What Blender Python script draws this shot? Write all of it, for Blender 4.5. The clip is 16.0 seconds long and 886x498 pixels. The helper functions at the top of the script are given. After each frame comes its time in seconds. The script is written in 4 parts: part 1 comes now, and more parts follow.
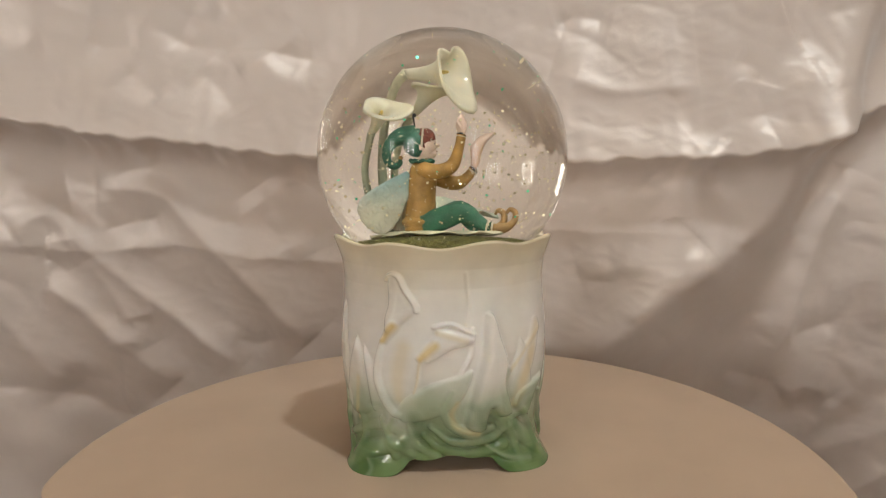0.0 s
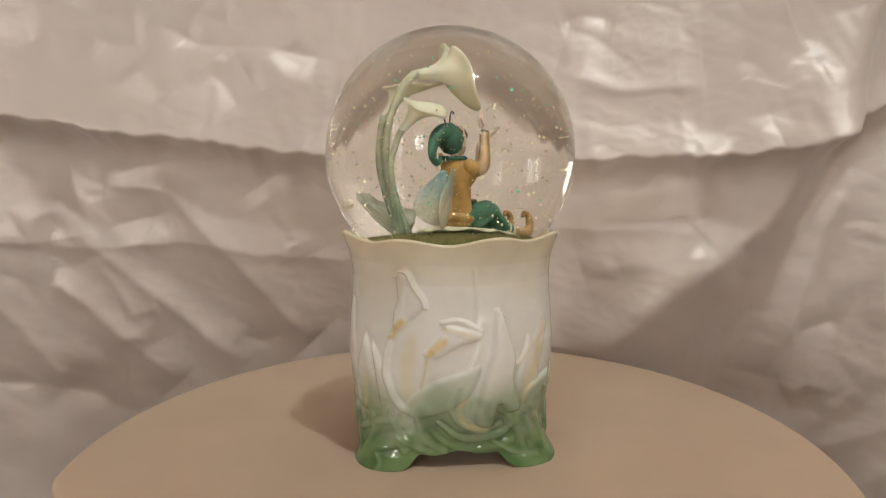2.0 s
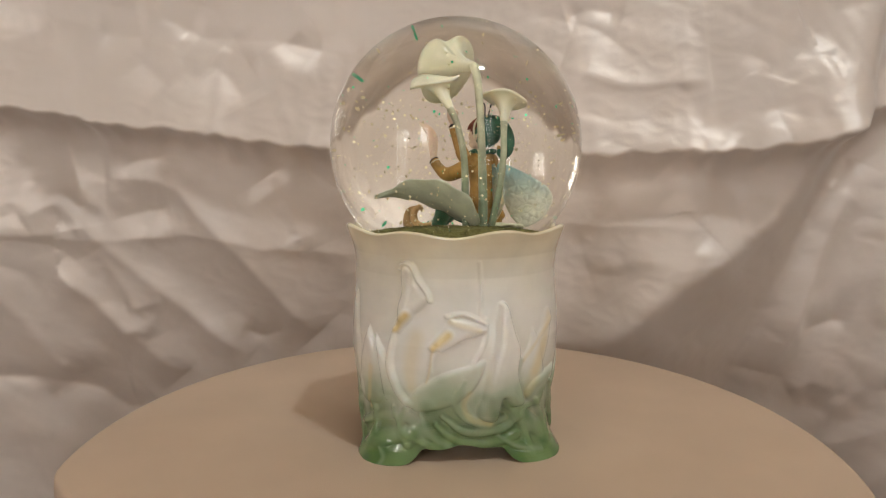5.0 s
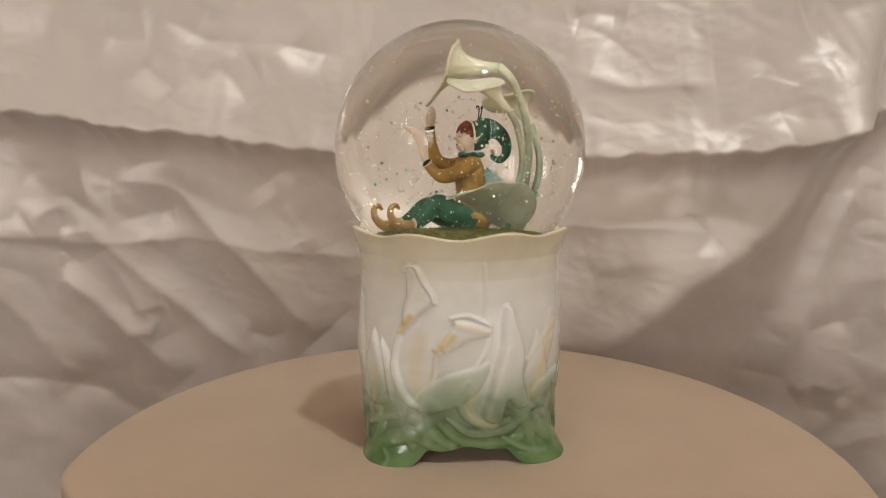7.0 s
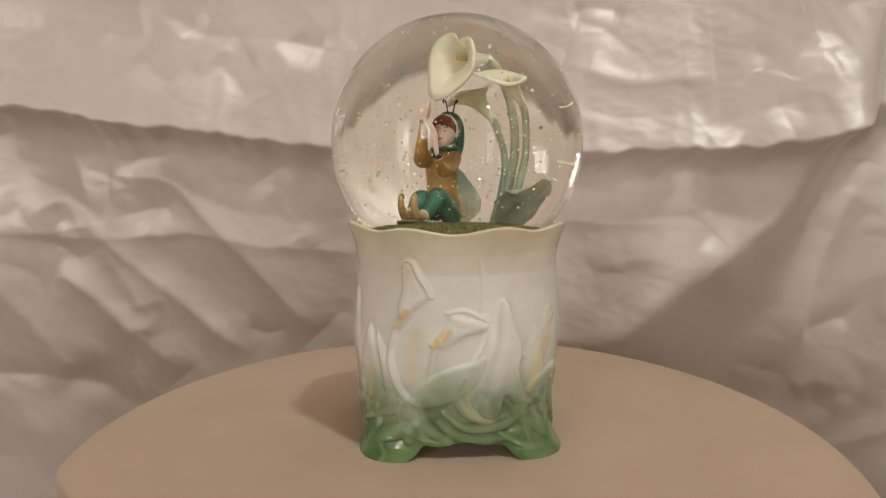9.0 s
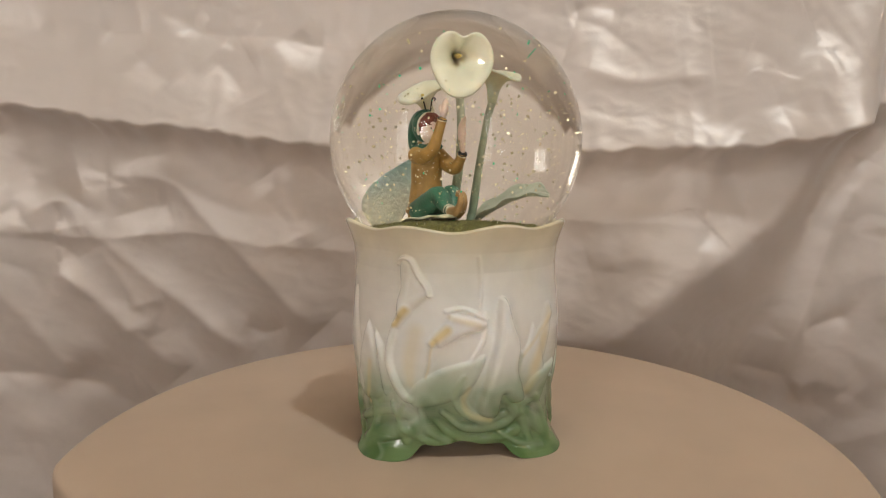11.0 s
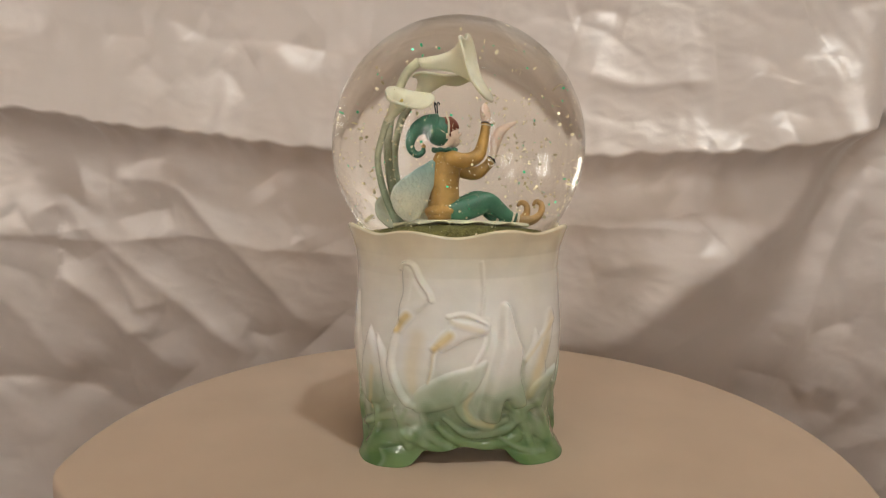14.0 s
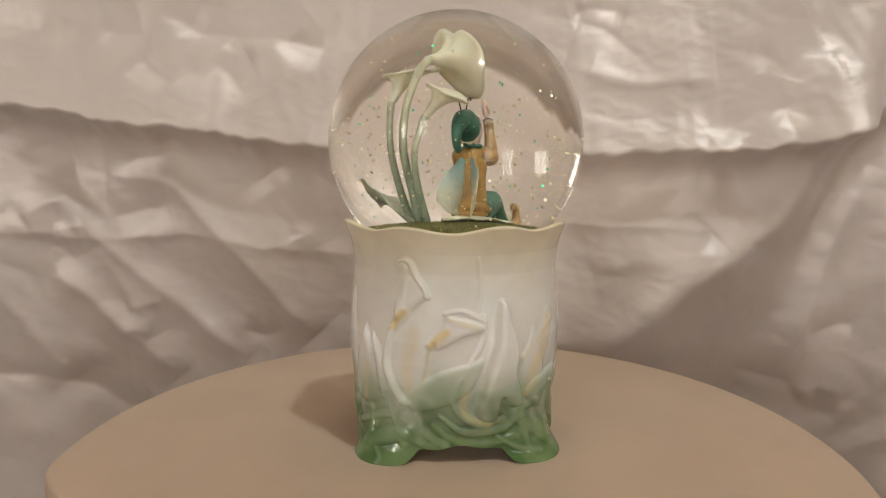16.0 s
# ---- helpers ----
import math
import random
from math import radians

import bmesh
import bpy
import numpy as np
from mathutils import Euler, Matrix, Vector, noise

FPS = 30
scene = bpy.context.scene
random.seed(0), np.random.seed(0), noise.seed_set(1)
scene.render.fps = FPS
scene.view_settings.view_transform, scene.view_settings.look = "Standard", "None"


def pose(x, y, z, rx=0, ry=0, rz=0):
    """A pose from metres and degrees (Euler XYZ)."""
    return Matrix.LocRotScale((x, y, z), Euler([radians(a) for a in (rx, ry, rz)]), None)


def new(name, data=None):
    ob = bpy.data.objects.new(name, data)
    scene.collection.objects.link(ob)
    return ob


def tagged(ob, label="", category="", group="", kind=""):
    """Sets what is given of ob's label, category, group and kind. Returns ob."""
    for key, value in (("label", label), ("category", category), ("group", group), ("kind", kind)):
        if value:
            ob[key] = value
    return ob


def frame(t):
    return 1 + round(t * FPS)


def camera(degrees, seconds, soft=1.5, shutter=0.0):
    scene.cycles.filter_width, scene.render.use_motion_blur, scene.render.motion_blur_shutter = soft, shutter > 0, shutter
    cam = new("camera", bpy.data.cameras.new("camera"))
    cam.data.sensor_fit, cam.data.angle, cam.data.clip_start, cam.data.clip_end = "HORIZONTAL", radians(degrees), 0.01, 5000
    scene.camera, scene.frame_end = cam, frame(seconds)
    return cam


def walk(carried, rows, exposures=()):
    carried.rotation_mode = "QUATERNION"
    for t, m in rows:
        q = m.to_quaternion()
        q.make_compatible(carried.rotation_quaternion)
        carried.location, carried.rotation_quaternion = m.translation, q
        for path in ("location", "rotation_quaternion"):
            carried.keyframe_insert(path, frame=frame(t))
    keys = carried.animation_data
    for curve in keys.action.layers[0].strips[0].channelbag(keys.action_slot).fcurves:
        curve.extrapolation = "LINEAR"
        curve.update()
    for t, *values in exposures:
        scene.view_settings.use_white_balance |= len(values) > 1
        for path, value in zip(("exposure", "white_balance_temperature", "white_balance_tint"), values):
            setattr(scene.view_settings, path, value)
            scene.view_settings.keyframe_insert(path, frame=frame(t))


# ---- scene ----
cam = camera(68, 16.0, 1.2)
PATH = [
    (0, pose(0.00469, -0.26310, 0.11065, 82.767, 0.408, 0.957)),
    (0.5, pose(0.00437, -0.26408, 0.11045, 82.748, 0.296, 0.910)),
    (1, pose(0.00387, -0.26527, 0.11067, 82.613, 0.243, 0.944)),
    (1.5, pose(0.00351, -0.26513, 0.10985, 82.667, 0.244, 1.020)),
    (2, pose(0.00174, -0.26487, 0.11012, 82.659, 0.240, 0.989)),
    (2.5, pose(0.00098, -0.26359, 0.10869, 82.602, 0.356, 1.113)),
    (3, pose(-0.00113, -0.26292, 0.10878, 82.395, 0.234, 1.193)),
    (3.5, pose(-0.00015, -0.26193, 0.10917, 82.345, 0.032, 1.212)),
    (4, pose(0.00017, -0.26201, 0.10901, 82.306, -0.049, 1.216)),
    (6.5, pose(0.00185, -0.26451, 0.10725, 82.716, 0.031, 1.338)),
    (7, pose(0.00000, -0.26420, 0.10830, 82.650, 0.000, 1.430)),
    (7.5, pose(-0.00007, -0.26361, 0.10822, 82.619, 0.043, 1.455)),
    (8, pose(0.00080, -0.26326, 0.10821, 82.573, 0.144, 1.585)),
    (8.5, pose(0.00251, -0.26341, 0.10748, 82.564, 0.019, 1.624)),
    (9, pose(0.00210, -0.26287, 0.10724, 82.395, 0.032, 1.631)),
    (11.5, pose(0.00250, -0.26207, 0.10599, 82.520, -0.019, 1.606)),
    (12, pose(0.00091, -0.26234, 0.10633, 82.597, 0.030, 1.683)),
    (12.5, pose(-0.00009, -0.26203, 0.10704, 82.573, 0.012, 1.825)),
    (13, pose(0.00085, -0.26172, 0.10695, 82.622, 0.071, 1.903)),
    (13.5, pose(0.00194, -0.26164, 0.10708, 82.735, -0.037, 1.866)),
    (14, pose(0.00212, -0.26122, 0.10671, 82.729, -0.173, 1.762)),
    (14.5, pose(0.00406, -0.26010, 0.10513, 82.705, -0.045, 1.701)),
    (15, pose(0.00454, -0.25995, 0.10482, 82.700, -0.157, 1.785)),
    (15.5, pose(0.00359, -0.25977, 0.10461, 82.670, -0.152, 1.695)),
    (16, pose(0.00327, -0.25941, 0.10470, 82.860, -0.294, 1.771)),
]
walk(cam, PATH)

# ---- light ----
world = bpy.data.worlds.new("world")
scene.world = world
world.use_nodes = True
sky = world.node_tree.nodes.new("ShaderNodeTexSky")
sky.sky_type = "NISHITA"
sky.sun_disc = False
sky.sun_elevation = radians(35)
sky.sun_rotation = radians(200)
bg = world.node_tree.nodes["Background"]
world.node_tree.links.new(sky.outputs[0], bg.inputs[0])
bg.inputs[1].default_value = 0.12
scene.view_settings.exposure = 0.0

# ceiling bulb, up in front of the globe and a little to its right
LAMP = Vector((0.47, -0.50, 1.50))
bulb_light = bpy.data.lights.new("bulb_light", "POINT")
bulb_light.energy, bulb_light.color, bulb_light.shadow_soft_size = 27.0, (0.875, 0.965, 1.0), 0.045
new("bulb_light", bulb_light).location = LAMP


def window_lamp(x, y, z, w, h, rx, rz, energy):
    d = bpy.data.lights.new("window_light", "AREA")
    d.shape, d.size, d.size_y, d.energy, d.color = "RECTANGLE", w, h, energy, (1.0, 0.945, 0.87)
    o = new("window_light", d)
    o.matrix_world = pose(x, y, z, rx, 0, rz)


# low sunlit daylight in the two small windows and the tall glazed door of the wall behind the camera
window_lamp(-1.10, -2.28, 0.50, 0.42, 0.62, 90, 0, 15.0)
window_lamp(-2.05, -2.28, 0.50, 0.42, 0.62, 90, 0, 15.0)
window_lamp(1.25, -2.28, 0.25, 0.34, 1.9, 90, 0, 9)


# ---- materials ----
def mat(name, base, rough=0.5, metal=0.0, var=0.12, scale=60.0, bump=0.0, bump_scale=400.0, paint=False, sheen=0.0,
        trans=0.0, ior=1.45, coat=0.0, sss=0.0, vein=0.0, aniso=0.0, rough_var=0.0, upper=None, z0=0.0, z1=0.01):
    m = bpy.data.materials.new(name)
    m.use_nodes = True
    n, l = m.node_tree.nodes, m.node_tree.links
    b = n["Principled BSDF"]
    b.inputs["Roughness"].default_value = rough
    b.inputs["Metallic"].default_value = metal
    b.inputs["IOR"].default_value = ior
    b.inputs["Transmission Weight"].default_value = trans
    b.inputs["Coat Weight"].default_value = coat
    b.inputs["Coat Roughness"].default_value = 0.08
    b.inputs["Sheen Weight"].default_value = sheen
    b.inputs["Sheen Roughness"].default_value = 0.4
    b.inputs["Anisotropic"].default_value = aniso
    b.inputs["Subsurface Weight"].default_value = sss
    b.inputs["Subsurface Radius"].default_value = (0.004, 0.003, 0.002)
    b.inputs["Subsurface Scale"].default_value = 0.5
    tc = n.new("ShaderNodeTexCoord")
    t1 = n.new("ShaderNodeTexNoise")
    t1.inputs["Scale"].default_value, t1.inputs["Detail"].default_value = scale, 5
    l.new(tc.outputs["Object"], t1.inputs["Vector"])
    mix = n.new("ShaderNodeMix")
    mix.data_type, mix.blend_type = "RGBA", "MULTIPLY"
    mix.inputs[0].default_value = 1.0
    ramp = n.new("ShaderNodeMapRange")
    ramp.inputs[1].default_value, ramp.inputs[2].default_value = 0.3, 0.7
    ramp.inputs[3].default_value, ramp.inputs[4].default_value = 1 - var, 1 + var * 0.5
    l.new(t1.outputs["Fac"], ramp.inputs[0])
    l.new(ramp.outputs[0], mix.inputs[7])
    if paint:
        at = n.new("ShaderNodeAttribute")
        at.attribute_name = "paint"
        l.new(at.outputs["Color"], mix.inputs[6])
    elif upper:
        # a second paint colour towards the top of the piece
        sep = n.new("ShaderNodeSeparateXYZ")
        l.new(tc.outputs["Object"], sep.inputs[0])
        mr = n.new("ShaderNodeMapRange")
        mr.inputs[1].default_value, mr.inputs[2].default_value = z0, z1
        l.new(sep.outputs[2], mr.inputs[0])
        two = n.new("ShaderNodeMix")
        two.data_type = "RGBA"
        two.inputs[6].default_value, two.inputs[7].default_value = (*base, 1), (*upper, 1)
        l.new(mr.outputs[0], two.inputs[0])
        l.new(two.outputs[2], mix.inputs[6])
    else:
        mix.inputs[6].default_value = (*base, 1)
    l.new(mix.outputs[2], b.inputs["Base Color"])
    if rough_var:
        rr = n.new("ShaderNodeMapRange")
        rr.inputs[3].default_value, rr.inputs[4].default_value = rough - rough_var, rough + rough_var
        l.new(t1.outputs["Fac"], rr.inputs[0])
        l.new(rr.outputs[0], b.inputs["Roughness"])
    if bump or vein:
        t2 = n.new("ShaderNodeTexNoise")
        t2.inputs["Scale"].default_value, t2.inputs["Detail"].default_value = bump_scale, 4
        l.new(tc.outputs["Object"], t2.inputs["Vector"])
        if vein:
            t2 = n.new("ShaderNodeTexVoronoi")
            t2.feature = "DISTANCE_TO_EDGE"
            t2.inputs["Scale"].default_value = bump_scale
            l.new(tc.outputs["Object"], t2.inputs["Vector"])
        bp = n.new("ShaderNodeBump")
        bp.inputs["Strength"].default_value = vein or bump
        bp.inputs["Distance"].default_value = 0.0005
        l.new(t2.outputs[0], bp.inputs["Height"])
        l.new(bp.outputs[0], b.inputs["Normal"])
    return m


def glow(name, colour, strength):
    m = bpy.data.materials.new(name)
    m.use_nodes = True
    b = m.node_tree.nodes["Principled BSDF"]
    b.inputs["Base Color"].default_value = (*colour, 1)
    b.inputs["Emission Color"].default_value = (*colour, 1)
    b.inputs["Emission Strength"].default_value = strength
    return m


M_SATIN = mat("pale_pink_satin", (0.705, 0.627, 0.575), 0.42, 0.12, 0.06, 9, 0.10, 500, sheen=0.25, rough_var=0.06, aniso=0.3)
M_COVER = mat("pink_table_cover", (0.555, 0.42, 0.305), 0.75, 0, 0.06, 25, 0.25, 2200, sheen=0.15)
M_PORCELAIN = mat("glazed_porcelain", (0.8, 0.78, 0.72), 0.22, 0, 0.05, 120, 0.05, 300, paint=True, coat=0.6, sss=0.15)
M_GLASS = mat("water_filled_glass", (0.985, 0.958, 0.89), 0.0, 0, 0.0, 10, trans=1.0, ior=1.35)
M_MOSS = mat("green_moss", (0.185, 0.17, 0.05), 0.95, 0, 0.55, 700, 1.0, 1600)
M_IVORY = mat("ivory_petal", (0.82, 0.78, 0.60), 0.38, 0, 0.12, 160, 0.15, 500, sss=0.3)
M_STEM = mat("grey_green_stem", (0.27, 0.35, 0.24), 0.40, 0, 0.3, 200, 0.2, 600, upper=(0.64, 0.63, 0.45), z0=-0.018, z1=0.014)
M_LEAF = mat("pale_green_leaf", (0.52, 0.56, 0.43), 0.45, 0, 0.25, 130, 0.25, 500)
M_PALE = mat("pale_cream_leaf", (0.68, 0.66, 0.48), 0.45, 0, 0.25, 150, 0.25, 500)
M_SKIN = mat("painted_pink_resin", (0.84, 0.65, 0.53), 0.45, 0, 0.08, 200, sss=0.2)
M_HAIR = mat("painted_auburn", (0.22, 0.055, 0.03), 0.5, 0, 0.35, 500, 0.6, 900)
M_HAT = mat("painted_bottle_green", (0.05, 0.17, 0.11), 0.38, 0, 0.4, 260, 0.3, 500)
M_JACKET = mat("painted_ochre", (0.46, 0.27, 0.075), 0.45, 0, 0.35, 260, 0.4, 600)
M_TROUSER = mat("painted_dark_green", (0.045, 0.18, 0.105), 0.4, 0, 0.4, 240, 0.4, 500)
M_SHOE = mat("painted_tan", (0.48, 0.30, 0.12), 0.42, 0, 0.3, 260, 0.3, 600)
M_WING = mat("pearly_wing", (0.78, 0.77, 0.63), 0.28, 0, 0.25, 110, 0, 520, vein=1.0, sss=0.3, trans=0.15, upper=(0.36, 0.57, 0.56), z0=-0.0165, z1=-0.0065)
M_CREAM = mat("painted_cream", (0.72, 0.66, 0.50), 0.45, 0, 0.15, 300)
M_WIRE = mat("black_wire", (0.01, 0.01, 0.01), 0.4)
M_GLITTER = mat("gold_glitter", (1.0, 0.92, 0.66), 0.36, 0.75, 0.2, 900)
M_GLITTER2 = mat("teal_glitter", (0.12, 0.88, 0.50), 0.35, 0.85, 0.4, 900)
M_WALL = mat("cream_wall_paint", (0.50, 0.375, 0.255), 0.8, 0, 0.06, 3, 0.2, 60)
M_FLOOR = mat("brown_floor", (0.22, 0.15, 0.10), 0.5, 0, 0.3, 6, 0.2, 60)
M_TRIM = mat("white_trim_paint", (0.8, 0.8, 0.78), 0.4, 0, 0.04, 8)
M_SKYPANE = glow("daylight_pane", (0.85, 0.93, 1.0), 3.0)
M_BRASS = mat("brushed_brass", (0.6, 0.42, 0.2), 0.35, 1.0, 0.1, 80)


# ---- mesh helpers ----
def part(name, bm, material, parent=None, label="", smooth=True):
    me = bpy.data.meshes.new(name)
    bm.normal_update()
    bm.to_mesh(me)
    bm.free()
    for m in material if isinstance(material, (list, tuple)) else [material]:
        me.materials.append(m)
    if smooth:
        me.polygons.foreach_set("use_smooth", [True] * len(me.polygons))
    ob = new(name, me)
    ob.parent = parent
    if label:
        tagged(ob, label)
    return ob


def box(bm, x0, y0, z0, x1, y1, z1, mi=0):
    r = bmesh.ops.create_cube(bm, size=1)
    for v in r["verts"]:
        v.co = Vector((x0 + (v.co.x + 0.5) * (x1 - x0), y0 + (v.co.y + 0.5) * (y1 - y0), z0 + (v.co.z + 0.5) * (z1 - z0)))
    for f in {f for v in r["verts"] for f in v.link_faces}:
        f.material_index = mi


def spline(pts, n):
    """Catmull-Rom through pts (any dimension), n samples per span."""
    p = np.array(pts, float)
    q = np.vstack([2 * p[0] - p[1], p, 2 * p[-1] - p[-2]])
    out = []
    for i in range(1, len(q) - 2):
        for k in range(n):
            t = k / n
            a, b, c, d = q[i - 1], q[i], q[i + 1], q[i + 2]
            out.append(0.5 * (2 * b + (c - a) * t + (2 * a - 5 * b + 4 * c - d) * t * t + (3 * b - a - 3 * c + d) * t ** 3))
    out.append(p[-1])
    return np.array(out)


def grid_faces(bm, rings, closed=True, mi=0):
    made = []
    for a, b in zip(rings, rings[1:]):
        m = len(a)
        for i in range(m if closed else m - 1):
            j = (i + 1) % m
            f = bm.faces.new((a[i], a[j], b[j], b[i]))
            f.material_index = mi
            made.append(f)
    return made


MM = 0.001


def tube(bm, rows, seg=12, n=6, mi=0, flat=1.0, side=(0, 1, 0)):
    """A rounded tube; rows of (x, y, z, radius) in millimetres; flat squeezes it across side."""
    s = spline(rows, n)
    rings = []
    for i, r in enumerate(s):
        d = Vector((s[min(i + 1, len(s) - 1)] - s[max(i - 1, 0)])[:3]).normalized()
        u = d.cross(Vector(side))
        u = u.normalized() if u.length > 0.05 else d.orthogonal().normalized()
        w = u.cross(d).normalized()
        c = Vector(r[:3])
        rings.append([bm.verts.new((c + (u * math.cos(a) + w * math.sin(a) * flat) * r[3]) * MM)
                      for a in (2 * math.pi * k / seg for k in range(seg))])
    grid_faces(bm, rings, True, mi)
    for ring, r, e in ((rings[0], s[0], -1), (rings[-1], s[-1], 1)):
        other = s[1] if e < 0 else s[-2]
        d = Vector((r - other)[:3]).normalized()
        tip = bm.verts.new((Vector(r[:3]) + d * r[3] * 0.6) * MM)
        for i in range(seg):
            j = (i + 1) % seg
            f = bm.faces.new((ring[j], ring[i], tip) if e < 0 else (ring[i], ring[j], tip))
            f.material_index = mi


def blob(bm, c, r, mi=0, turn=(0, 0, 0), seg=24, lump=0.0, freq=0.4):
    """An ellipsoid in millimetres, with a lumpy surface."""
    res = bmesh.ops.create_uvsphere(bm, u_segments=seg, v_segments=seg // 2 + 2, radius=1)
    m = pose(0, 0, 0, *turn).to_3x3()
    for v in res["verts"]:
        p = m @ Vector((v.co.x * r[0], v.co.y * r[1], v.co.z * r[2]))
        if lump:
            p *= 1 + lump * noise.noise((p + Vector(c)) * freq)
        v.co = (p + Vector(c)) * MM
    for f in {f for v in res["verts"] for f in v.link_faces}:
        f.material_index = mi


def sheet(bm, mid, across, thick=0.45, nu=8, mi=0, n=8, cup=0.0, ripple=0.0):
    """A thin leaf with two faces: mid is rows of (x, y, z, half_width), across is rows of side vectors."""
    s, ac = spline(mid, n), spline(across, n)
    tops, bots = [], []
    for i, r in enumerate(s):
        d = Vector((s[min(i + 1, len(s) - 1)] - s[max(i - 1, 0)])[:3]).normalized()
        u = Vector(ac[i]).normalized()
        w = d.cross(u).normalized()
        a, b = [], []
        for k in range(-nu, nu + 1):
            e = k / nu
            p = Vector(r[:3]) + u * (e * r[3]) + w * (cup * e * e * r[3] + ripple * math.sin(i * 0.8 + k * 0.9) * abs(e))
            th = thick * (1 - 0.75 * e * e)
            a.append(bm.verts.new((p + w * th) * MM))
            b.append(bm.verts.new((p - w * th) * MM))
        tops.append(a)
        bots.append(b)
    loops = [a + b[::-1] for a, b in zip(tops, bots)]
    grid_faces(bm, loops, True, mi)
    for lp, flip in ((loops[0], True), (loops[-1], False)):
        m = len(lp) // 2
        for k in range(m - 1):
            q = (lp[k], lp[k + 1], lp[-2 - k], lp[-1 - k])
            f = bm.faces.new(q[::-1] if flip else q)
            f.material_index = mi


# ---- room ----
def wall(name, label, x0, y0, z0, x1, y1, z1, material=None):
    bm = bmesh.new()
    box(bm, x0, y0, z0, x1, y1, z1)
    return tagged(part(name, bm, material or M_WALL, smooth=False), label, "wall", kind="structure")


RX0, RX1, RY0, RY1, RZ0, RZ1 = -2.8, 1.7, -2.2, 0.36, -0.85, 1.75
wall("floor", "plain brown floor of the room", RX0, RY0 - 0.1, RZ0 - 0.1, RX1, RY1, RZ0, M_FLOOR)
wall("ceiling", "plain cream painted ceiling", RX0, RY0 - 0.1, RZ1, RX1, RY1, RZ1 + 0.1)
wall("wall_north", "plain cream wall behind the drape", RX0, RY1, RZ0, RX1, RY1 + 0.1, RZ1)
wall("wall_east", "plain cream painted wall", RX1, RY0 - 0.1, RZ0, RX1 + 0.1, RY1, RZ1)
wall("wall_west", "plain cream painted wall", RX0 - 0.1, RY0 - 0.1, RZ0, RX0, RY1, RZ1)
WINDOWS = [(-1.10, 0.21), (-2.05, 0.21)]
bm = bmesh.new()
DX0, DX1, DTOP = 1.05, 1.45, 1.25
box(bm, RX0, RY0 - 0.1, RZ0, DX0, RY0, 0.19)
box(bm, RX0, RY0 - 0.1, 0.81, DX0, RY0, RZ1)
box(bm, RX0, RY0 - 0.1, 0.19, -2.26, RY0, 0.81)
box(bm, -1.84, RY0 - 0.1, 0.19, -1.31, RY0, 0.81)
box(bm, -0.89, RY0 - 0.1, 0.19, DX0, RY0, 0.81)
box(bm, DX1, RY0 - 0.1, RZ0, RX1, RY0, RZ1)
box(bm, DX0, RY0 - 0.1, DTOP, DX1, RY0, RZ1)
tagged(part("wall_south", bm, M_WALL, smooth=False), "cream painted wall with two small windows and a glazed door", "wall", kind="structure")
door = tagged(new("door_1"), "white narrow glazed door with bright daylight behind", "door", kind="structure")
door.location = (1.25, RY0 - 0.05, RZ0)
bm = bmesh.new()
for a in (-0.20, 0.15):
    box(bm, a, -0.02, 0.0, a + 0.05, 0.02, 2.1)
for a, h in ((0.0, 0.16), (0.62, 0.06), (1.40, 0.06), (2.02, 0.08)):
    box(bm, -0.15, -0.02, a, 0.15, 0.02, a + h)
for a in (-0.05, 0.05):
    box(bm, a - 0.012, -0.012, 0.16, a + 0.012, 0.012, 2.02)
part("door_frame", bm, M_TRIM, door, smooth=False)
for i, (wx, hw) in enumerate(WINDOWS):
    win = tagged(new("window_%d" % (i + 1)), "white framed window with bright daylight behind", "window", kind="structure")
    win.location = (wx, RY0 - 0.05, 0.5)
    bm = bmesh.new()
    for a in (-hw, hw - 0.03):
        box(bm, a, -0.03, -0.31, a + 0.03, 0.03, 0.31)
    for a in (-0.31, 0.28):
        box(bm, -hw + 0.03, -0.03, a, hw - 0.03, 0.03, a + 0.03)
    box(bm, -0.012, -0.02, -0.28, 0.012, 0.02, 0.28)
    box(bm, -hw + 0.03, -0.018, -0.012, hw - 0.03, 0.018, 0.012)
    part("window_frame", bm, M_TRIM, win, smooth=False)
bm = bmesh.new()
box(bm, RX0, RY0 - 0.30, -0.3, -0.4, RY0 - 0.28, 1.3)
box(bm, 0.6, RY0 - 0.30, RZ0, RX1, RY0 - 0.28, RZ1)
tagged(part("backdrop", bm, M_SKYPANE, smooth=False), "bright overcast daylight outside the windows", "sky", kind="structure")

lamp = tagged(new("ceiling_light"), "brass ceiling light on a short round stem", "lamp")
lamp.location = (LAMP.x, LAMP.y, RZ1)
bm = bmesh.new()
tube(bm, [(0, 0, -2, 55), (0, 0, -14, 52), (0, 0, -24, 30)], 24, 4)
part("ceiling_plate", bm, M_BRASS, lamp)
bm = bmesh.new()
tube(bm, [(0, 0, -24, 9), (0, 0, -110, 9), (0, 0, -160, 18), (0, 0, -190, 20)], 16, 4)
part("stem", bm, M_BRASS, lamp)

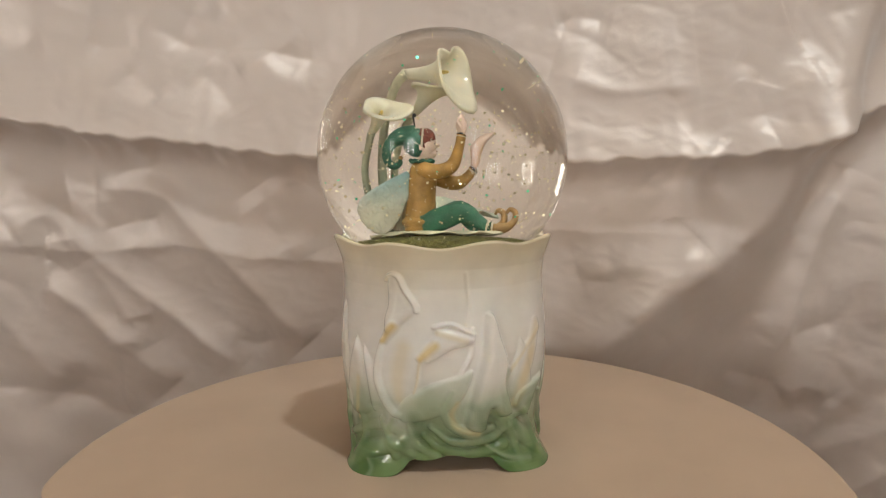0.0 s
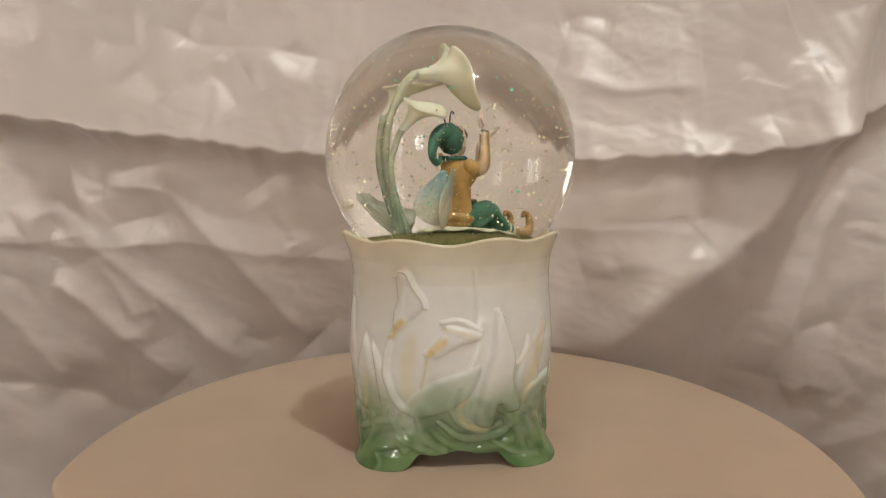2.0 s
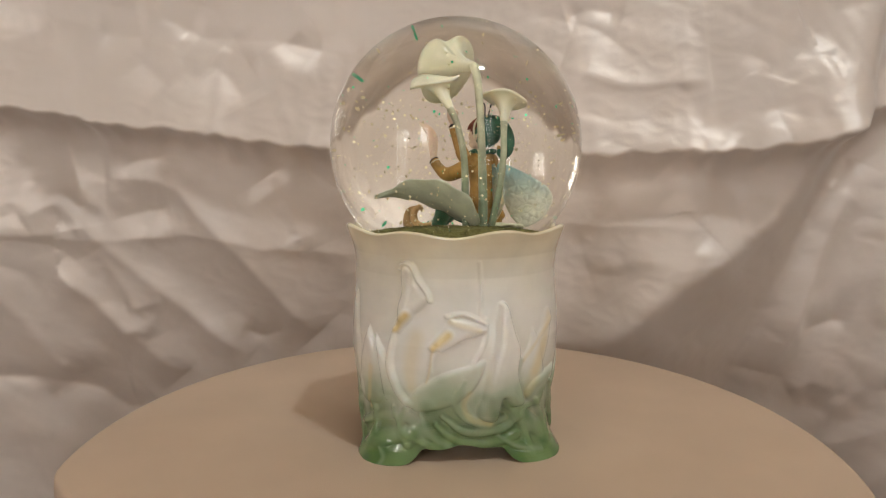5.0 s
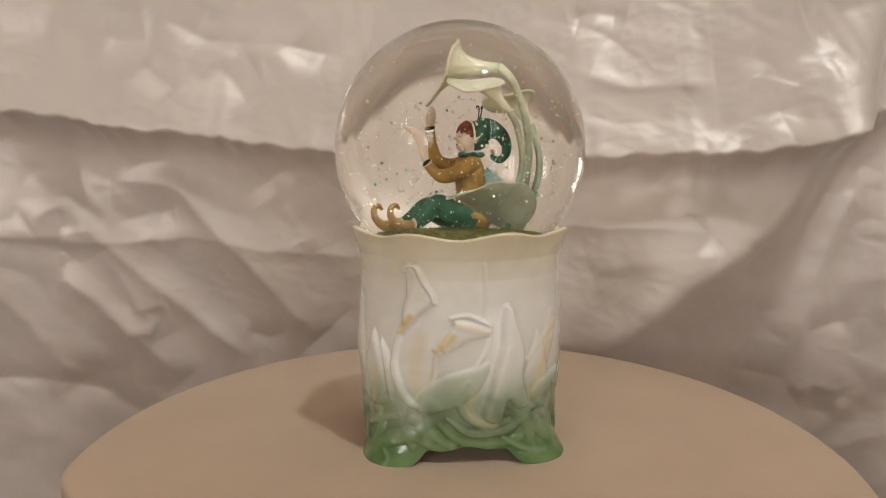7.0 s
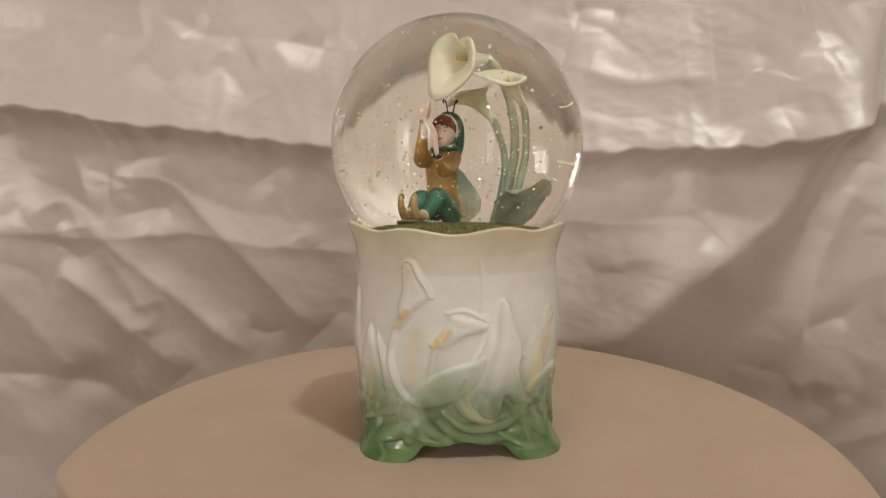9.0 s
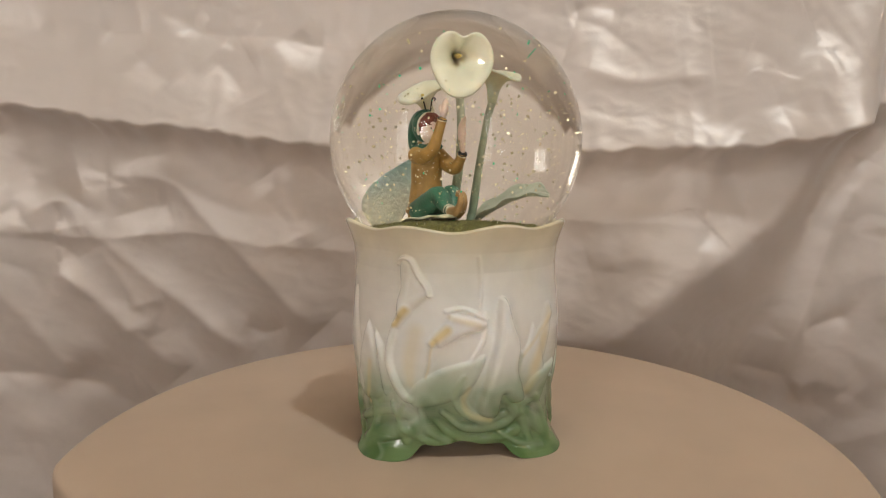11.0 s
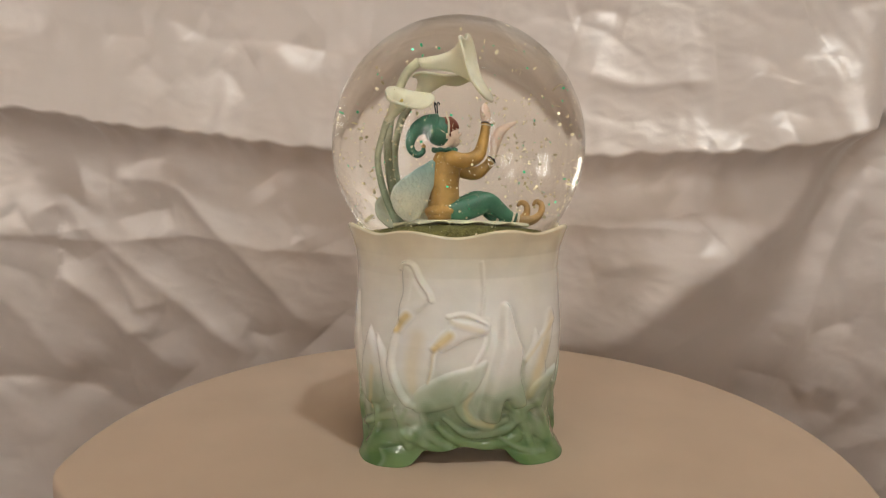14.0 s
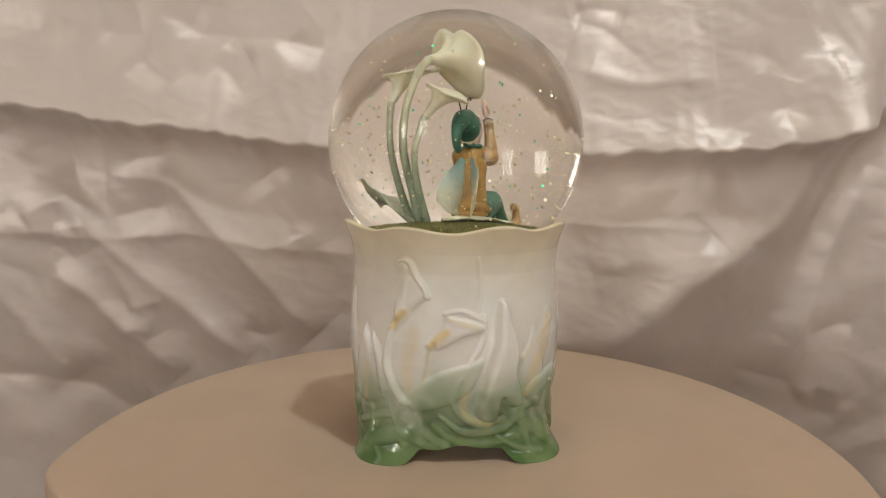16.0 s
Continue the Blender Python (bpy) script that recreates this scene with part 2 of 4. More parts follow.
# ---- satin drape ----
NX, NZ = 680, 440
us, ws = np.linspace(-1, 1, NX), np.linspace(-1, 1, NZ)
gx, gz = np.meshgrid(0.36 * us + 0.26 * us ** 5, 0.09 + 0.20 * ws + 0.20 * ws ** 5)
depth = 0.162 - 0.20 * np.clip(-gx - 0.06, 0, 1) ** 1.2 - 0.06 * np.clip(gx - 0.10, 0, 1) + 0.28 * 0.025 * np.log1p(np.exp((0.03 - gz) / 0.025))
rho, phi = np.hypot(gx - 0.062, gz + 0.003), np.degrees(np.arctan2(gz + 0.003, gx - 0.062))


def ease(v):
    v = np.clip(v, 0, 1)
    return v * v * (3 - 2 * v)


relief = np.zeros_like(gx)


def crease(pts, height, above, below, rag=0.0, soft_mm=1.6):
    """A pressed fold along pts (x, z): height, and how far it falls off on its upper and lower side, in millimetres."""
    global relief
    p = spline(pts, 6)
    up = 1.0 if p[-1][0] >= p[0][0] else -1.0
    if rag:
        soft_mm = 0.6
    far = 6 * max(above, below) * MM
    lo, hi = p.min(0) - far, p.max(0) + far
    near_x = np.where((gx[0] > lo[0]) & (gx[0] < hi[0]))[0]
    near_z = np.where((gz[:, 0] > lo[1]) & (gz[:, 0] < hi[1]))[0]
    if not len(near_x) or not len(near_z):
        return
    win = (slice(near_z[0], near_z[-1] + 1), slice(near_x[0], near_x[-1] + 1))
    sx, sz = gx[win], gz[win]
    if rag:
        sz = sz + rag * MM * (np.sin(sx * 160) * np.sin(sx * 71 + 1) + 0.5 * np.sin(sx * 410 + 2 * np.sin(sx * 90)))
    best = np.full(sx.shape, 1e9)
    sign = np.zeros_like(sx)
    along = np.zeros_like(sx)
    for i, (a, b) in enumerate(zip(p, p[1:])):
        d = b - a
        t = np.clip(((sx - a[0]) * d[0] + (sz - a[1]) * d[1]) / (d @ d), 0, 1)
        ex, ez = sx - a[0] - t * d[0], sz - a[1] - t * d[1]
        q = np.hypot(ex, ez)
        near = q < best
        best = np.where(near, q, best)
        sign = np.where(near, np.sign((d[0] * ez - d[1] * ex) * up), sign)
        along = np.where(near, (i + t) / (len(p) - 1), along)
    width = np.where(sign > 0, above, below) * MM
    taper = np.clip(np.minimum(along, 1 - along) * 6, 0.0, 1) ** 0.7
    relief[win] += height * MM * np.exp(-(np.sqrt(best ** 2 + (soft_mm * MM) ** 2) - soft_mm * MM) / width) * taper


crease([(-0.420, 0.158), (-0.344, 0.149), (-0.241, 0.137), (-0.190, 0.129), (-0.139, 0.124), (-0.092, 0.117), (-0.030, 0.114), (0.062, 0.113), (0.145, 0.115), (0.191, 0.118), (0.223, 0.127), (0.250, 0.140), (0.300, 0.155)], 28, 78, 7, 1.1)
crease([(-0.353, 0.064), (-0.274, 0.064), (-0.250, 0.063), (-0.225, 0.060), (-0.169, 0.062), (-0.146, 0.059), (-0.126, 0.054), (-0.105, 0.052), (-0.063, 0.049), (-0.030, 0.048)], 4.5, 30, 9, 0.45)
# hollows and puckers of the upper left
crease([(-0.178, 0.196), (-0.158, 0.186), (-0.149, 0.183), (-0.108, 0.181), (-0.088, 0.177), (-0.057, 0.173)], -7, 22, 10)
crease([(-0.207, 0.182), (-0.195, 0.181), (-0.181, 0.182)], -3, 12, 5)
crease([(-0.148, 0.168), (-0.135, 0.156), (-0.126, 0.141)], -4, 12, 9)
crease([(-0.188, 0.169), (-0.168, 0.150)], -2.5, 10, 8)
crease([(-0.125, 0.167), (-0.108, 0.178), (-0.089, 0.193)], 3.5, 12, 8)
crease([(-0.300, 0.185), (-0.262, 0.176), (-0.232, 0.186)], -2.5, 18, 12)
# slanting folds of the lower left
crease([(-0.238, 0.136), (-0.236, 0.112), (-0.233, 0.093), (-0.229, 0.068)], -3.5, 9, 9)
crease([(-0.216, 0.098), (-0.177, 0.095), (-0.162, 0.078), (-0.146, 0.059), (-0.123, 0.030), (-0.106, 0.008), (-0.093, -0.006)], 8, 16, 16)
crease([(-0.231, 0.066), (-0.198, 0.076), (-0.178, 0.080)], -2, 7, 9)
crease([(-0.264, 0.072), (-0.245, 0.083), (-0.236, 0.080), (-0.227, 0.068), (-0.209, 0.047), (-0.181, 0.019), (-0.159, -0.005), (-0.139, -0.023)], 6.5, 10, 14)
crease([(-0.251, 0.039), (-0.233, 0.026), (-0.220, 0.010), (-0.200, -0.015), (-0.184, -0.034)], 5.5, 8, 14)
crease([(-0.223, 0.054), (-0.213, 0.036), (-0.203, 0.014), (-0.194, -0.004)], 3, 6, 10)
crease([(-0.210, 0.015), (-0.198, 0.017), (-0.188, 0.019)], 1.8, 6, 3)
crease([(-0.219, -0.003), (-0.206, 0.000), (-0.198, -0.002)], 1.8, 6, 3)
crease([(-0.320, 0.060), (-0.278, 0.017), (-0.262, -0.012), (-0.250, -0.034)], 5, 10, 16)
crease([(-0.345, -0.030), (-0.282, -0.032), (-0.263, -0.037), (-0.241, -0.042), (-0.230, -0.052), (-0.219, -0.058), (-0.205, -0.051)], -7, 12, 10)
crease([(-0.142, -0.002), (-0.128, -0.007), (-0.114, -0.003)], -2.5, 6, 5)
crease([(-0.120, 0.098), (-0.105, 0.075), (-0.095, 0.052)], 3, 14, 14)
# folds beside and above the sweep on the right
crease([(0.047, 0.065), (0.066, 0.070), (0.094, 0.069), (0.122, 0.070), (0.139, 0.068), (0.170, 0.070)], 4, 26, 10, 0.45)
crease([(0.064, 0.166), (0.085, 0.159), (0.102, 0.154), (0.125, 0.155), (0.149, 0.156)], 5, 22, 6)
crease([(0.067, 0.196), (0.084, 0.201), (0.101, 0.197)], -3, 8, 6)
crease([(0.144, 0.121), (0.166, 0.135), (0.182, 0.138), (0.205, 0.144)], -3, 10, 14)
crease([(0.167, 0.171), (0.181, 0.164), (0.180, 0.156)], -2, 6, 6)
crease([(0.190, 0.118), (0.206, 0.123), (0.228, 0.129), (0.240, 0.139), (0.252, 0.141), (0.290, 0.150)], 6, 14, 7, 0.45)
crease([(0.124, 0.101), (0.152, 0.080), (0.146, 0.071)], 2.5, 12, 9)
crease([(0.084, 0.040), (0.119, 0.050), (0.153, 0.055)], 2.5, 14, 10)
crease([(0.218, -0.038), (0.226, -0.001), (0.234, 0.042), (0.243, 0.077), (0.258, 0.107)], 9, 20, 14)
crease([(0.220, 0.066), (0.235, 0.087), (0.256, 0.094)], -2.5, 8, 6)
crease([(0.230, -0.005), (0.241, -0.001), (0.254, 0.003), (0.264, 0.002)], -2.5, 8, 6)
crease([(0.235, -0.052), (0.248, -0.044), (0.268, -0.053)], 3, 8, 6)


def side_of(pts):
    """Signed distance to a line of points: positive on the right hand of its direction."""
    p = spline(pts, 4)
    best, sign = np.full(gx.shape, 1e9), np.zeros_like(gx)
    for a, b in zip(p, p[1:]):
        d = b - a
        t = np.clip(((gx - a[0]) * d[0] + (gz - a[1]) * d[1]) / (d @ d), 0, 1)
        ex, ez = gx - a[0] - t * d[0], gz - a[1] - t * d[1]
        q = np.hypot(ex, ez)
        near = q < best
        best, sign = np.where(near, q, best), np.where(near, np.where(d[0] * ez - d[1] * ex > 0, -1.0, 1.0), sign)
    return best * sign


# the great sweeping fold on the right: a proud edge, a turned-under slope, and the trough beside it
brow = side_of([(-0.10, -0.030), (0.060, -0.012), (0.107, 0.006), (0.137, 0.034), (0.167, 0.057), (0.193, 0.075), (0.211, 0.104), (0.227, 0.144), (0.238, 0.177), (0.252, 0.215), (0.30, 0.33)])
trough = side_of([(0.178, -0.12), (0.192, -0.047), (0.198, -0.017), (0.206, 0.013), (0.218, 0.052), (0.229, 0.087), (0.241, 0.114), (0.252, 0.150), (0.275, 0.200), (0.33, 0.30)])
slope = np.clip(brow / (brow + np.abs(trough) + 1e-6), 0, 1)
slope = np.where(trough > 0, 1.0, np.where(brow < 0, 0.0, slope))
gap = np.clip(np.abs(trough) + np.where(brow > 0, brow, brow * (np.abs(brow) < 0.02) - 0.02 * (brow <= -0.02)), 0.042, 0.060)
sweep = 0.95 * gap * np.exp(np.minimum(brow, 0) / 0.085) * (1 - slope) * (trough < 0) + 0.005 * (1 - np.exp(-np.maximum(trough, 0) / 0.045))
for k in range(40):
    # the cloth rolls over softly
    sweep[1:-1, 1:-1] = 0.25 * (sweep[:-2, 1:-1] + sweep[2:, 1:-1] + sweep[1:-1, :-2] + sweep[1:-1, 2:])
relief += (sweep - 0.014) * ease((gx + 0.02) / 0.12)


def crumple(cell, seed, slant, stretch):
    """Crumpled cloth: soft dents that meet in narrow creases, drawn out along one slant."""
    c, n = math.cos(radians(slant)), math.sin(radians(slant))
    out = np.zeros(gx.size)
    for k, (x, z) in enumerate(zip(gx.ravel(), gz.ravel())):
        v = noise.noise(Vector(((x * c + z * n) / (cell * stretch), (z * c - x * n) / cell, seed)))
        out[k] = math.sqrt(v * v + 0.0012)
    return out.reshape(gx.shape)


leftward = 1 - ease((gx + 0.03) / 0.12)
relief -= 0.0055 * crumple(0.046, 3.1, -42, 2.2) * leftward * (0.55 + 0.25 * ease((gz - 0.10) / 0.04)) + 0.0045 * crumple(0.040, 8.4, 40, 2.0) * (1 - leftward)
relief += 0.0017 * crumple(0.019, 5.7, -20, 1.8)
relief -= 0.0005 * crumple(0.0075, 1.9, 15, 1.4)
wr = np.zeros(gx.size)
for k, (x, z) in enumerate(zip(gx.ravel(), gz.ravel())):
    w = Vector((x * 11 + z * 4, z * 11 - x * 5, 0.3))
    wr[k] = 0.0035 * noise.noise(w) + 0.0012 * noise.noise(w * 2.6)
fy = depth - relief - wr.reshape(gx.shape)
# the drape stays clear of the table's edge
reach = 0.1446 + 0.006
edge = -0.017 + np.sqrt(np.clip(reach ** 2 - gx ** 2, 0, None))
fy += np.where(np.abs(gx) < reach, np.maximum(edge - fy, 0), 0) * (1 - ease((gz - 0.012) / 0.05))
me = bpy.data.meshes.new("satin_drape")
idx = np.arange(NX * NZ).reshape(NZ, NX)
quads = np.stack([idx[:-1, :-1], idx[:-1, 1:], idx[1:, 1:], idx[1:, :-1]], -1).reshape(-1, 4)
me.from_pydata(np.stack([gx, fy, gz], -1).reshape(-1, 3).tolist(), [], quads.tolist())
me.materials.append(M_SATIN)
me.polygons.foreach_set("use_smooth", [True] * len(me.polygons))
drape = tagged(new("satin_drape", me), "creased pale pink satin sheet hanging behind the stand", "fabric")
solid = drape.modifiers.new("thickness", "SOLIDIFY")
solid.thickness, solid.offset = 0.0006, 1

# ---- round stand with its cover ----
stand = tagged(new("round_table"), "low round table under a smooth dusty-pink cloth cover", "table")
stand.location = (0.0, -0.0171, 0)


def lathe(bm, prof, seg=96, mi=0, wobble=None):
    rings = []
    for k, (r, z) in enumerate(prof):
        rings.append([bm.verts.new((r * math.cos(a) * (1 + (wobble(a, k) if wobble else 0)), r * math.sin(a) * (1 + (wobble(a, k) if wobble else 0)), z))
                      for a in (2 * math.pi * i / seg for i in range(seg))])
    grid_faces(bm, rings, True, mi)
    return rings


bm = bmesh.new()
TR = 0.1447
prof = [(0.0001, 0), (0.05, 0), (0.10, 0), (TR - 0.0025, 0), (TR - 0.0010, -0.0004), (TR - 0.0003, -0.0012), (TR, -0.003), (TR + 0.0003, -0.02), (TR, -0.06), (TR - 0.001, -0.11)]


def cloth_edge(a, k):
    """Soft folds of the hanging rim, and the blunt front corner of the board under the cloth."""
    d = math.degrees(a)
    blunt = -0.10 * float(ease((d - 190) / 17) * (1 - ease((d - 225) / 40))) if k > 2 else 0.0
    return blunt + 0.006 * max(0, k - 6) / 3 * math.sin(17 * a + 2 * math.sin(3 * a))


lathe(bm, prof, 200, wobble=cloth_edge)
part("cloth_cover", bm, M_COVER, stand)
bm = bmesh.new()
lathe(bm, [(0.0001, -0.004), (TR - 0.022, -0.004), (TR - 0.022, -0.02), (0.03, -0.022), (0.03, -0.80), (0.12, -0.835), (0.12, -0.85), (0.0001, -0.85)], 64)
part("pedestal", bm, M_FLOOR, stand)

# ---- snow globe ----
globe = tagged(new("snow_globe"), "glass snow globe on a glossy white and green porcelain lily base", "snow globe")
GZ, GR = 0.1141, 0.0490

# porcelain base: relief of lilies and leaves, azimuth in degrees from the front, height in millimetres
STROKES = [
    ([(-27.0, 54.0), (-24.0, 61.0), (-22.0, 70.0)], 1.2, 1, 1, 'W'),
    ([(-29.1, 49.4), (-27.1, 52.3), (-23.9, 55.0)], 1.5, 2.2, 1.2, 'Y'),
    ([(-29.8, 50.0), (-31.2, 46.1), (-33.5, 37.5), (-31.2, 29.4), (-26.2, 23.3), (-22.1, 22.1)], 0.9, 1.5, 2.2, 'W'),
    ([(-28.5, 71.0), (-26.0, 73.0), (-21.5, 72.6), (-18.4, 68.0), (-13.5, 63.2), (-12.2, 60.4)], 0.6, 0.8, 2.6, 'W'),
    ([(-3.8, 55.0), (4.9, 55.8), (16.0, 52.1)], 0.8, 0.8, 1.2, 'W'),
    ([(-2.0, 53.2), (5.0, 51.8), (12.0, 50.3)], 1.4, 1.6, 0.6, 'S'),
    ([(-10.2, 43.9), (-6.5, 46.5), (-3.0, 48.8)], 1.8, 2.4, 1.2, 'Y'),
    ([(-14.0, 31.0), (-12.2, 35.3), (-11.0, 41.5), (-9.5, 44.0)], 0.7, 0.8, 0.6, 'S'),
    ([(15.5, 53.7), (14.8, 45.6), (9.2, 37.6), (2.2, 29.5)], 0.9, 0.9, 0.7, 'W'),
    ([(12.4, 73.7), (13.7, 63.8), (12.6, 55.8)], 0.7, 0.7, 0.35, 'W'),
    ([(26.0, 57.0), (28.5, 44.0), (26.5, 30.0), (19.0, 18.5)], 1.4, 2.2, 0.5, 'W'),
    ([(59.4, 50.4), (46.2, 44.7), (36.0, 37.6)], 1.6, 1.2, 0.5, 'S'),
    ([(57.0, 52.0), (49.0, 40.0), (44.0, 33.0)], 3, 4, 0.4, 'S'),
    ([(34.1, 37.8), (31.8, 27.6), (36.6, 17.3)], 1.9, 1.9, 0.75, 'B'),
    ([(5.0, 31.6), (0.8, 24.4), (5.0, 18.1), (16.4, 14.4), (27.2, 16.5)], 1.4, 1.8, 1.5, 'B'),
    ([(7.7, 27.4), (5.0, 22.3), (9.2, 17.0), (19.4, 14.8)], 1.6, 1.8, 0.5, 'S'),
    ([(-17.6, 18.3), (-13.2, 10.3), (-3.3, 6.6)], 1.3, 1.8, 1.2, 'B'),
    ([(-6.1, 18.0), (6.4, 11.8), (25.6, 12.4), (34.1, 16.6)], 1.2, 2.1, 1.5, 'B'),
    ([(-9.5, 14.5), (0.0, 9.0), (18.0, 7.0), (34.0, 9.5)], 1.5, 2, 1.1, 'G'),
    ([(-59.0, 9.7), (-34.0, 17.3), (-19.1, 14.0), (-16.2, 7.9)], 1.5, 2.3, 1.2, 'B'),
    ([(-56.0, -1.0), (-38.0, 7.9), (-20.7, 11.7)], 3.3, 3.1, 1.5, 'G'),
    ([(34.1, 17.6), (49.3, 9.3), (66.0, -2.0)], 3.3, 3.3, 1.4, 'G'),
    ([(-38.1, 4.6), (-34.3, 2.0), (-36.3, -2.8)], 0.85, 1.2, 0.85, 'B'),
    ([(30.0, 21.0), (38.0, 13.0), (41.0, 3.0)], 1.2, 1.7, 0.94, 'G'),
    ([(-26.0, 20.0), (-29.0, 14.0), (-24.0, 7.0)], 1.3, 1.9, 1.1, 'G'),
    ([(-22.3, 28.3), (-22.2, 36.7), (-19.1, 47.2)], 3, 4.5, 0, 'S'),
    ([(38.3, 24.5), (44.4, 32.1), (51.5, 41.8)], 2.5, 4.5, 0, 'S'),
    ([(-49.9, 17.5), (-48.1, 24.5), (-45.8, 33.6)], 1.5, 2, 0, 'S'),
    ([(25.8, 23.0), (34.6, 19.7), (49.8, 21.4)], 1.8, 1.8, 0.94, 'G'),
    ([(-62.0, 22.0), (-66.0, 12.0), (-52.0, 3.0)], 1.2, 2.2, 1.6, 'G'),
    ([(-47.0, 20.0), (-44.0, 12.0), (-48.0, 3.0)], 1.0, 1.8, 1.3, 'G'),
    ([(-33.0, 20.0), (-27.0, 12.0), (-10.0, 5.5), (6.0, 5.0)], 0.9, 1.6, 1.3, 'G'),
    ([(44.0, 22.0), (52.0, 14.0), (54.0, 5.0)], 1.0, 2.0, 1.5, 'G'),
    ([(60.0, 26.0), (66.0, 16.0), (72.0, 6.0)], 1.2, 2.2, 1.6, 'G'),
    ([(24.0, 10.0), (34.0, 5.5), (46.0, 3.5)], 0.8, 1.4, 1.0, 'B'),
]
# broad petals and leaves by their outline, then height in millimetres, tint and its strength
PETALS = [
    ([(-26.8, 72.9), (-21.5, 72.8), (-18.6, 68.3), (-13.7, 63.5), (-12.0, 60.6), (-16.6, 57.4), (-20.8, 54.8), (-25.8, 51.8), (-29.1, 52.5), (-29.6, 57.6), (-27.6, 62.8), (-28.1, 68.8)], 2.3, 'W', 0),
    ([(-10.2, 45.6), (-7.4, 48.7), (-3.3, 52.8), (-2.4, 54.8), (4.9, 54.2), (12.0, 52.7), (16.6, 51.5), (16.0, 49.1), (10.4, 47.7), (4.9, 46.8), (-3.3, 43.4), (-7.4, 42.3)], 2.0, 'W', 0),
    ([(22.7, 59.2), (24.8, 59.7), (27.4, 57.9), (29.9, 50.6), (33.5, 41.9), (32.6, 33.7), (37.7, 22.0), (30.5, 20.3), (25.4, 24.1), (24.0, 16.9), (19.4, 15.2), (12.9, 17.8), (14.8, 27.1), (17.6, 37.2), (20.5, 45.2), (21.3, 53.2)], 4.4, 'W', 0),
    ([(-24.6, 22.8), (-19.0, 28.6), (-6.0, 34.6), (7.7, 37.6), (15.6, 39.4), (13.9, 33.3), (9.1, 27.3), (-0.5, 22.3), (-11.7, 19.8), (-20.6, 19.1)], 1.7, 'B', 0.35),
    ([(-48.9, 49.2), (-44.7, 44.4), (-41.4, 36.4), (-37.6, 26.3), (-41.9, 20.2), (-51.9, 18.2), (-58.3, 20.1), (-62.0, 24.5), (-55.4, 37.9)], 1.8, 'W', 0),
    ([(-43.3, 46.8), (-37.2, 41.2), (-33.6, 33.3), (-33.8, 24.8), (-37.7, 22.0), (-40.3, 32.3)], 2.2, 'W', 0),
    ([(65.2, 32.6), (57.3, 27.5), (48.9, 18.2), (41.8, 20.6), (37.7, 24.5), (43.7, 30.0)], 2.2, 'G', 0.4),
]
NA, NV = 720, 300
az = np.linspace(-180, 180, NA, endpoint=False)
vv = np.linspace(0, 1, NV)
A, V = np.meshgrid(az, vv)
FOOT = 5.0
foot = np.clip(np.cos(np.radians(4 * (A - FOOT - 45))), -1, 1)
z_low = 0.0058 * (0.5 - 0.5 * np.tanh((foot - 0.15) * 5)) + 0.0009 * np.cos(np.radians(12 * (A - FOOT))) * (foot < 0.1)
z_top = 0.0832 - 0.0011 * np.cos(np.radians(8 * A)) - 0.0004 * np.cos(np.radians(3 * A + 40))
Z = z_low + (z_top - z_low) * V
prof_z = np.array([0, 4, 8, 14, 20, 28, 36, 44, 52, 60, 68, 75, 80, 84]) * MM
prof_r = np.array([41.0, 39.4, 38.6, 38.5, 39.2, 40.5, 41.3, 41.6, 41.0, 40.2, 39.8, 40.4, 41.6, 42.8]) * MM
RAD = np.interp(Z, prof_z, prof_r)
RAD += 0.0055 * np.exp(-Z / 0.0085) * np.clip(foot, -0.35, 1) + 0.0016 * np.exp(-Z / 0.03) * np.cos(np.radians(4 * (A - FOOT - 45)))
RAD += 0.0016 * np.exp(-((A + 75) / 25) ** 2) * np.exp(-((Z - 0.014) / 0.009) ** 2)
RAD += 0.0011 * np.exp(-((Z - z_top) / 0.008) ** 2) * np.cos(np.radians(8 * A + 180))
PAINT = np.zeros((*A.shape, 3))
RELIEF = np.zeros_like(RAD)
WHITE, IVORY, GREEN, BLUE, YELLOW = (np.array(c) for c in ((0.84, 0.83, 0.79), (0.76, 0.66, 0.43), (0.088, 0.170, 0.045), (0.32, 0.43, 0.28), (0.72, 0.58, 0.28)))
wob = np.array([noise.noise(Vector((math.sin(radians(a)) * 4, math.cos(radians(a)) * 4, 1.7))) for a in az])[None, :]
cells = [Vector((math.sin(radians(a)) * 0.039, -math.cos(radians(a)) * 0.039, z)) for a in az[::2] for z in np.linspace(0, 0.084, 100)]
blotch = np.array([noise.noise(c * 95) + 0.6 * noise.noise(c * 260) for c in cells]).reshape(NA // 2, 100).T
blotch = blotch[np.clip((Z / 0.084 * 99).astype(int), 0, 99), (np.arange(NA)[None, :] // 2)]
RAD += 0.0004 * blotch * np.clip((0.045 - Z) / 0.03, 0.15, 1)
wob = wob + 0.55 * blotch
green = 1 / (1 + np.exp((Z - 0.0205 - 0.0055 * wob) / 0.0045))
ivory = 1 / (1 + np.exp(-(Z - 0.0725 - 0.002 * wob) / 0.0055))
PAINT[:] = WHITE
PAINT += ivory[..., None] * 0.85 * (IVORY - PAINT)
bluish = np.exp(-((Z - 0.0245) / 0.0085) ** 2) * (0.6 + 0.4 * wob)
PAINT += np.clip(bluish, 0, 0.6)[..., None] * (BLUE - PAINT)
PAINT += green[..., None] * (GREEN - PAINT)
deep, pale = np.array((0.055, 0.135, 0.050)), np.array((0.19, 0.30, 0.125))
